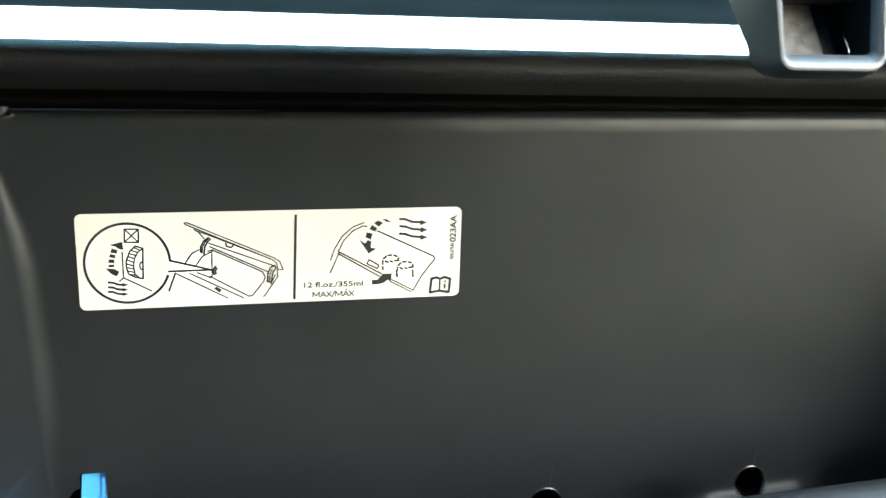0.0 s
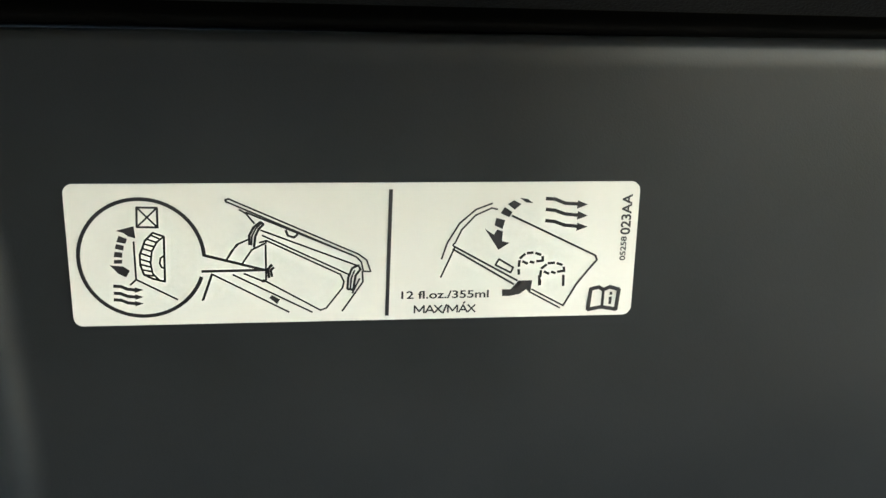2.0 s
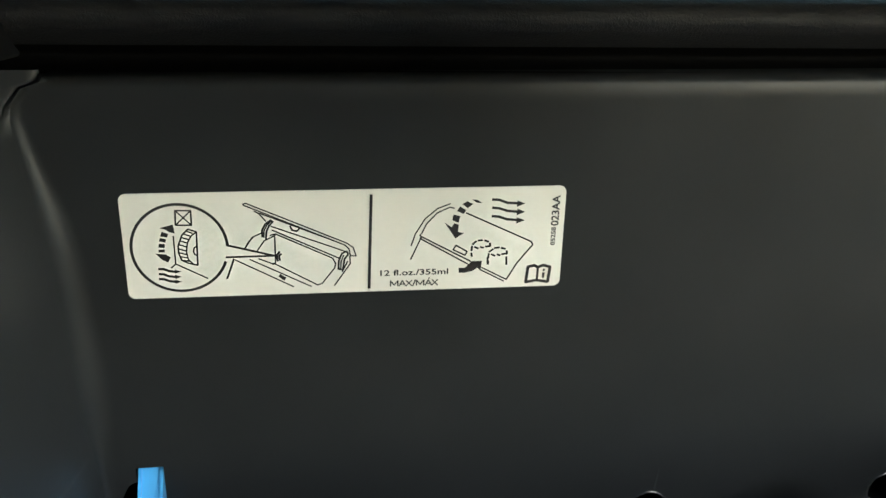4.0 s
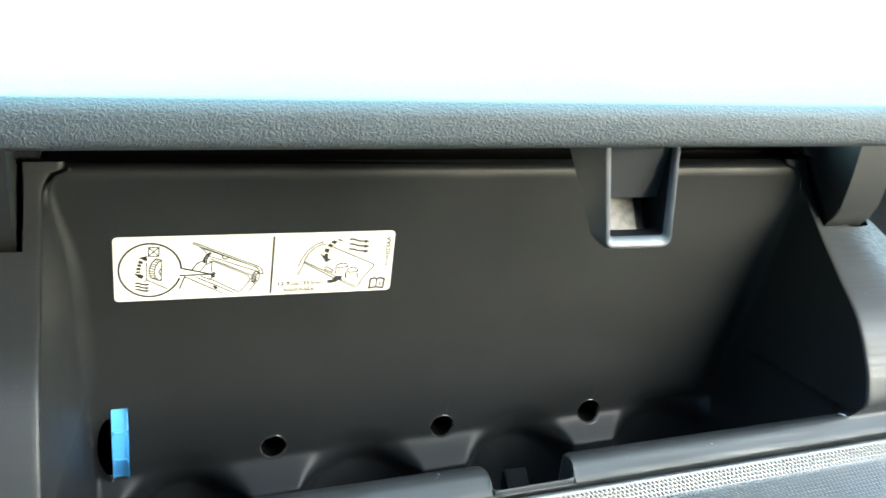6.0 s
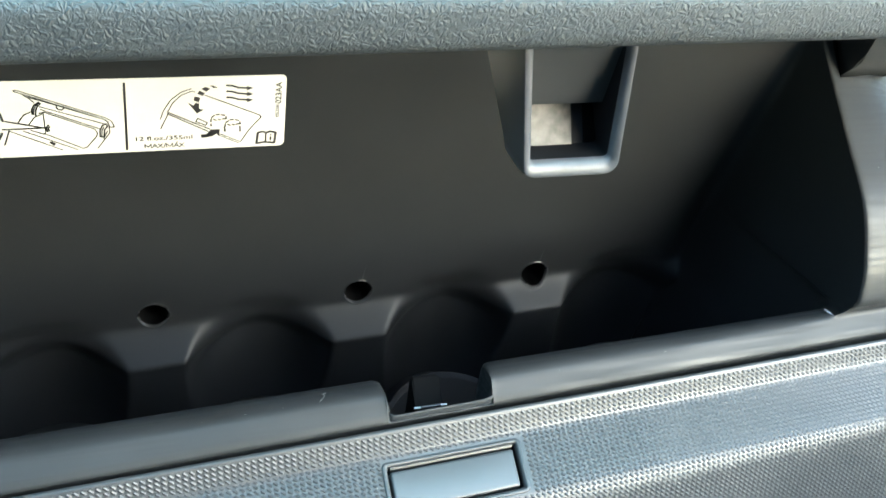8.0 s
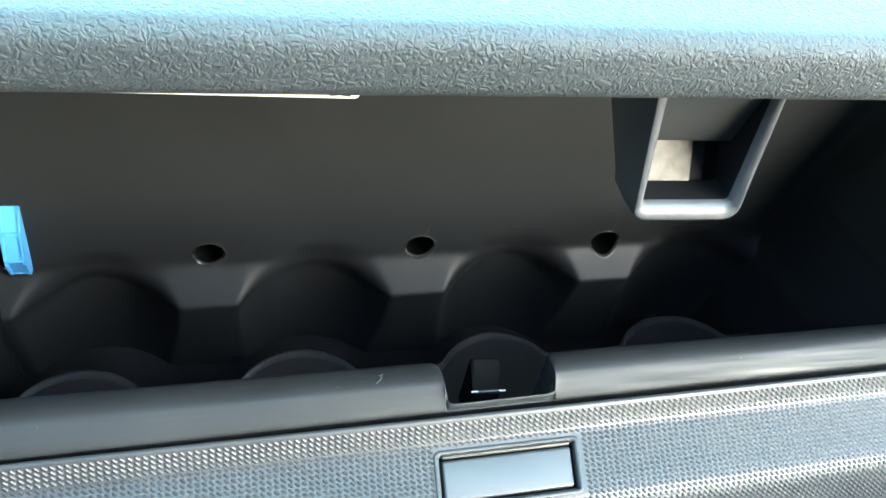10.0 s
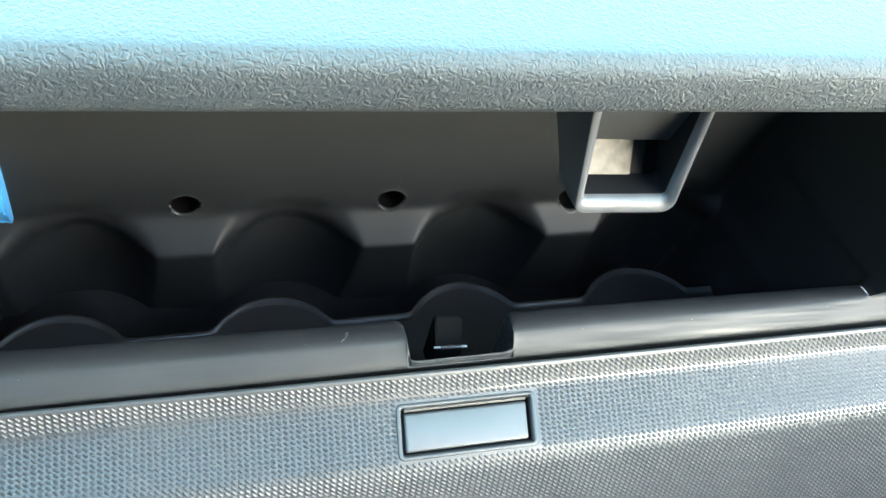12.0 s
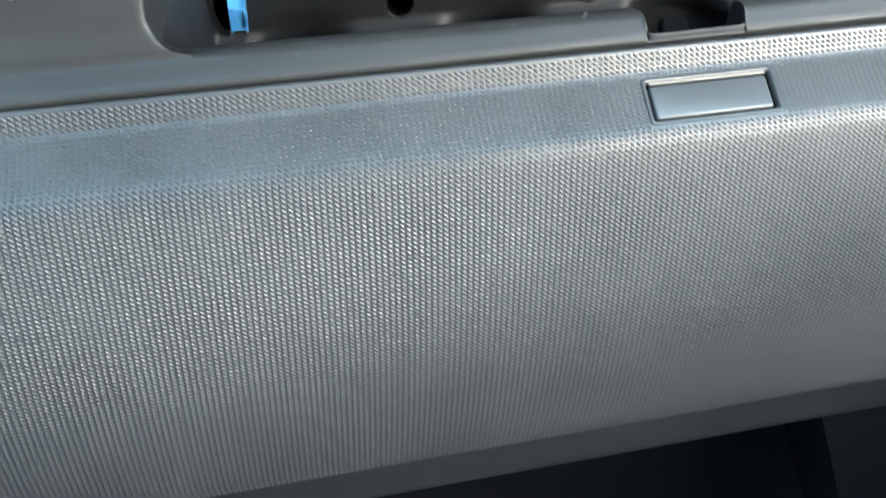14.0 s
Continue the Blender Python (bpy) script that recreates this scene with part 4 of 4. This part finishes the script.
# MAX/M\u00c1X, drawn letter by letter
maximum = Ink("maximum_text", "black printed words")
M_ = ((2.0, ((0, 0), (0, 1), (0.5, 0.2), (1, 1), (1, 0))),)
A_ = ((1.75, ((0, 0), (0.5, 1), (1, 0))), (1.75, ((0.2, 0.33), (0.8, 0.33))))
X_ = ((1.55, ((0, 0), (1, 1))), (1.55, ((0, 1), (1, 0))))
u = 69.0
for letter, gap in ((M_, 0.36), (A_, 0.12), (X_, 0.25), (((0.75, ((0, -0.1), (1, 1.1))),), 0.3), (M_, 0.36), (A_ + ((1.75, ((0.5, 1.2), (0.72, 1.42))),), 0.12), (X_, 0)):
    for w, pts in letter:
        maximum.stroke(0.27, [(u + w * px, 28.0 - 1.62 * py) for px, py in pts])
    u += letter[0][0] + gap
maximum.done()
words("05258", "part_number_small", 113.8, 17.1, 1.7, 5.3, 90, 0.04)
words("023AA", "part_number_large", 114.4, 11.4, 2.9, 8.8, 90, 0.07)

# ---- the lid ----
lid = thing("bin_lid", "open grey storage bin lid with leather grain held on hinge arms", "lid")


def lid_slant(x):
    return 0.026 * (x - 0.1)


LID_SECT = dense([(0.1500, 1.0552), (0.1482, 1.0555), (0.1464, 1.0572), (0.1457, 1.0612), (0.1458, 1.0656), (0.1475, 1.0679), (0.1515, 1.0687), (0.1750, 1.0686), (0.2100, 1.0668),
                  (0.2500, 1.0636), (0.2850, 1.0602), (0.2990, 1.0572), (0.3040, 1.0528), (0.3030, 1.0478), (0.3000, 1.0450)], 0.0011)
LX0, LX1 = -0.20, 0.45
xs = np.linspace(LX0, LX1, 110)
grid("lid_skin", [[(x, y + lid_slant(x), z) for x in xs] for y, z in LID_SECT], LID_SKIN, lid, "grey leather-grained outer skin", None, 0.0, True)
under = dense([(0.1500, 1.0552), (0.1530, 1.0556), (0.1545, 1.0570), (0.1580, 1.0565), (0.2000, 1.0540), (0.2500, 1.0500), (0.2850, 1.0468), (0.2970, 1.0450), (0.3000, 1.0450)], 0.003)
grid("lid_lining", [[(x, y + lid_slant(x), z) for x in xs] for y, z in under], LID_UNDER, lid, "black inner lining")
for x in (LX0, LX1):
    loop = [(x, y + lid_slant(x), z) for y, z in LID_SECT] + [(x, y + lid_slant(x), z) for y, z in under[-2:0:-1]]
    ob_from("lid_end", loop, [tuple(range(len(loop)))], LID_SKIN, lid, "", False)

# latch bracket hanging from the lid
YF0, YF1, ZT, ZB = 0.1525, 0.1555, 1.0560, 1.0217


def bracket_ring(x0t, x1t, x0b, x1b, y_t, y_b, z_b, r, n=4):
    """A U-shaped loop: down the inner side, round the two lower corners, up the outer side."""
    pts = [(x0t, y_t, ZT)]
    for k in range(n + 1):
        a = math.pi / 2 * k / n
        pts.append((x0b + r - r * math.cos(a), y_b, z_b + r - r * math.sin(a)))
    for k in range(n + 1):
        a = math.pi / 2 * k / n
        pts.append((x1b - r + r * math.sin(a), y_b, z_b + r - r * math.cos(a)))
    pts.append((x1t, y_t, ZT))
    return pts


bracket_rows = [
    bracket_ring(0.1272, 0.1556, 0.1335, 0.1600, 0.1790, 0.1650, ZB - 0.0012, 0.006),
    bracket_ring(0.1280, 0.1551, 0.1343, 0.1594, 0.1640, 0.1605, ZB - 0.0016, 0.005),
    bracket_ring(0.1286, 0.1545, 0.1350, 0.1586, YF0 + 0.0014, YF1 + 0.0020, ZB - 0.0009, 0.0036),
    bracket_ring(0.1289, 0.1541, 0.1352, 0.1582, YF0 + 0.0002, YF1 + 0.0003, ZB - 0.0002, 0.0030),
    bracket_ring(0.1294, 0.1536, 0.1357, 0.1577, YF0, YF1, ZB + 0.0005, 0.0024),
    bracket_ring(0.1307, 0.1524, 0.1369, 0.1565, YF0 + 0.0003, YF1 + 0.0016, ZB + 0.0028, 0.0014),
    bracket_ring(0.1309, 0.1522, 0.1371, 0.1563, YF0 + 0.0016, YF1 + 0.0028, ZB + 0.0030, 0.001),
    bracket_ring(0.1312, 0.1520, 0.1373, 0.1561, 0.1780, 0.1644, ZB + 0.0031, 0.001),
]
bracket = grid("latch_bracket", bracket_rows[:4], BRACKET, lid, "black plastic latch loop with a paler rim")
# the rim has a paler grey than the rest of the loop
grid("rim", bracket_rows[3:7], PALE_LATCH, bracket, "pale rim of the latch loop")
# inside of the loop: shade painted in with a darker plastic
grid("pocket", bracket_rows[6:], SHADE_DARK, bracket, "inside of the latch loop, shade painted dark")
ob_from("ramp", [(0.1304, 0.1545, ZT), (0.1527, 0.1545, ZT), (0.1552, 0.1632, 1.0358), (0.1345, 0.1632, 1.0358), (0.1345, 0.1714, 1.0358), (0.1552, 0.1714, 1.0358)],
        [(0, 1, 2, 3), (3, 2, 5, 4)], BRACKET, bracket, "sloping inner ramp", False)
# black sheet that paints the shade behind the plate
ob_from("backing", [(0.1330, 0.1714, 1.0375), (0.1560, 0.1714, 1.0375), (0.1575, 0.1650, 1.0235), (0.1358, 0.1650, 1.0235)], [(0, 1, 2, 3)], SHADE_BLACK, bracket, "", False)
bm = bmesh.new()
prism(bm, [(0.1634, 1.0236), (0.1702, 1.0356), (0.1711, 1.0352), (0.1643, 1.0232)], 0, 0.1356, 0.1500)
part("striker_plate", bm, STEEL, bracket, "scuffed bright metal striker plate")
# edge in the same shade colour as the pocket
bm = bmesh.new()
prism(bm, [(0.1640, 1.0240), (0.1704, 1.0356), (0.1712, 1.0352), (0.1649, 1.0236)], 0, 0.1502, 0.1530)
part("plate_edge", bm, SHADE_DARK, bracket, "plastic edge beside the plate, darkened like the pocket's shade")

# hinge arms
for x0, x1 in ((-0.0680, -0.0440), (0.3130, 0.3345)):
    bm = bmesh.new()
    front = dense([(0.2515, 1.0530), (0.2530, 1.0300), (0.2555, 1.0100), (0.2590, 0.9970), (0.2640, 0.9905), (0.2680, 0.9860)], 0.003)
    rear = [(0.300, 0.986), (0.305, 1.010), (0.304, 1.030), (0.292, 1.0500)]
    prism(bm, [tuple(p) for p in front] + rear, 0, x0, x1)
    bmesh.ops.bevel(bm, geom=[e for e in bm.edges if abs(e.verts[0].co.x - e.verts[1].co.x) < 1e-6], offset=0.0006, segments=2, affect="EDGES")
    part("hinge_arm", bm, ARM, lid, "curved dark plastic hinge arm", True)

# ---- dust and lint ----
random.seed(7)
verts, faces = [], []
for k in range(46):
    if k < 26:
        x = random.uniform(-0.02, 0.29)
        f = random.choice((0.3, 0.45, 0.6, 0.8))
        if N0 - 0.008 < x < N1 + 0.008:
            continue
        z = {0.3: 0.9108, 0.45: 0.91215, 0.6: 0.9120, 0.8: 0.91115}[f]
        c = Vector((x, seam_y(x) + (lip_y(x) - seam_y(x)) * f, lift_z(x, z) + 0.0001))
    else:
        x = random.uniform(-0.09, -0.04) if k % 3 else random.uniform(0.315, 0.36)
        z = random.uniform(0.925, 0.97)
        c = Vector((x, face_y(x, z) - 0.0001, lift_z(x, z)))
    r = random.uniform(0.00012, 0.00032)
    a = random.uniform(0, 3)
    d, e = Vector((math.cos(a), 0, math.sin(a))) * r * random.uniform(1, 2.4), Vector((0, -0.5, 0.85)) * r
    n = len(verts)
    verts += [c - d, c + e, c + d, c - e, c + Vector((0, -0.00012, 0.00012))]
    faces += [(n, n + 1, n + 4), (n + 1, n + 2, n + 4), (n + 2, n + 3, n + 4), (n + 3, n, n + 4)]
tagged(ob_from("dust_specks", verts, faces, LINT, None, "pale dust specks scattered on the dark plastic lip", False), category="dust", kind="stuff")


def fibre(points, width):
    """A short curled hair of lint lying on the lip."""
    cu = bpy.data.curves.new("lint_fibre", "CURVE")
    cu.dimensions, cu.bevel_depth, cu.bevel_resolution = "3D", width, 1
    sp = cu.splines.new("POLY")
    pts = dense(points, 0.0003)
    sp.points.add(len(pts) - 1)
    for p, q in zip(sp.points, pts):
        p.co = (*q, 1)
    tmp = new("lint_fibre", cu)
    bpy.context.view_layer.update()
    me = bpy.data.meshes.new_from_object(tmp.evaluated_get(bpy.context.evaluated_depsgraph_get()))
    bpy.data.objects.remove(tmp)
    me.materials.clear()
    me.materials.append(LINT)
    tagged(new("lint_fibre", me), "tiny pale curl of lint lying on the bin lip", "lint")


lz = lift_z(0.105, 0.9122) + 0.0001
fibre([(0.1035, 0.2035, lz), (0.1050, 0.2048, lz + 0.0003), (0.1056, 0.2060, lz + 0.0002), (0.1048, 0.2062, lz + 0.0004), (0.1062, 0.2072, lz - 0.0002)], 0.00005)

# ---- the car's unseen cabin, added to shape light; open at windscreen and side windows ----
cabin = thing("car_cabin", "grey lined car cabin, unseen, added to shape the light", "car interior", "structure")


def slab(name, x0, x1, y0, y1, z0, z1, mat):
    bm = bmesh.new()
    box(bm, x0, x1, y0, y1, z0, z1, 0.004)
    part(name, bm, mat, cabin)


# pale roof placed out of view to bounce light into the bin
slab("roof_lining", -1.14, 0.54, -1.6, -0.40, 1.56, 1.60, CABIN)
slab("rear_wall", -1.14, 0.54, -1.64, -1.6, 0.4, 1.58, CARPET)
# wide upper slabs added out of view to narrow the side windows' light
for x, side, block_y in ((-1.14, "driver", -0.05), (0.50, "passenger", -0.75)):
    slab(side + "_door_panel", x, x + 0.04, -1.6, 0.28, 0.4, 0.94, CARPET)
    slab(side + "_light_block", x, x + 0.04, -1.6, block_y, 0.945, 1.555, CARPET)
slab("floor_pan", -1.14, 0.50, -1.6, 0.95, 0.36, 0.40, CARPET)
slab("seat_back", -0.28, 0.34, -0.95, -0.80, 0.5, 1.22, CARPET)
slab("firewall", -1.14, 0.54, 0.95, 1.0, 0.4, 0.90, CARPET)
ground = ob_from("ground", [(-300, -300, 0), (300, -300, 0), (300, 300, 0), (-300, 300, 0)], [(0, 1, 2, 3)], GROUND, None, "pale concrete ground around the car", False)
tagged(ground, category="ground", kind="structure")
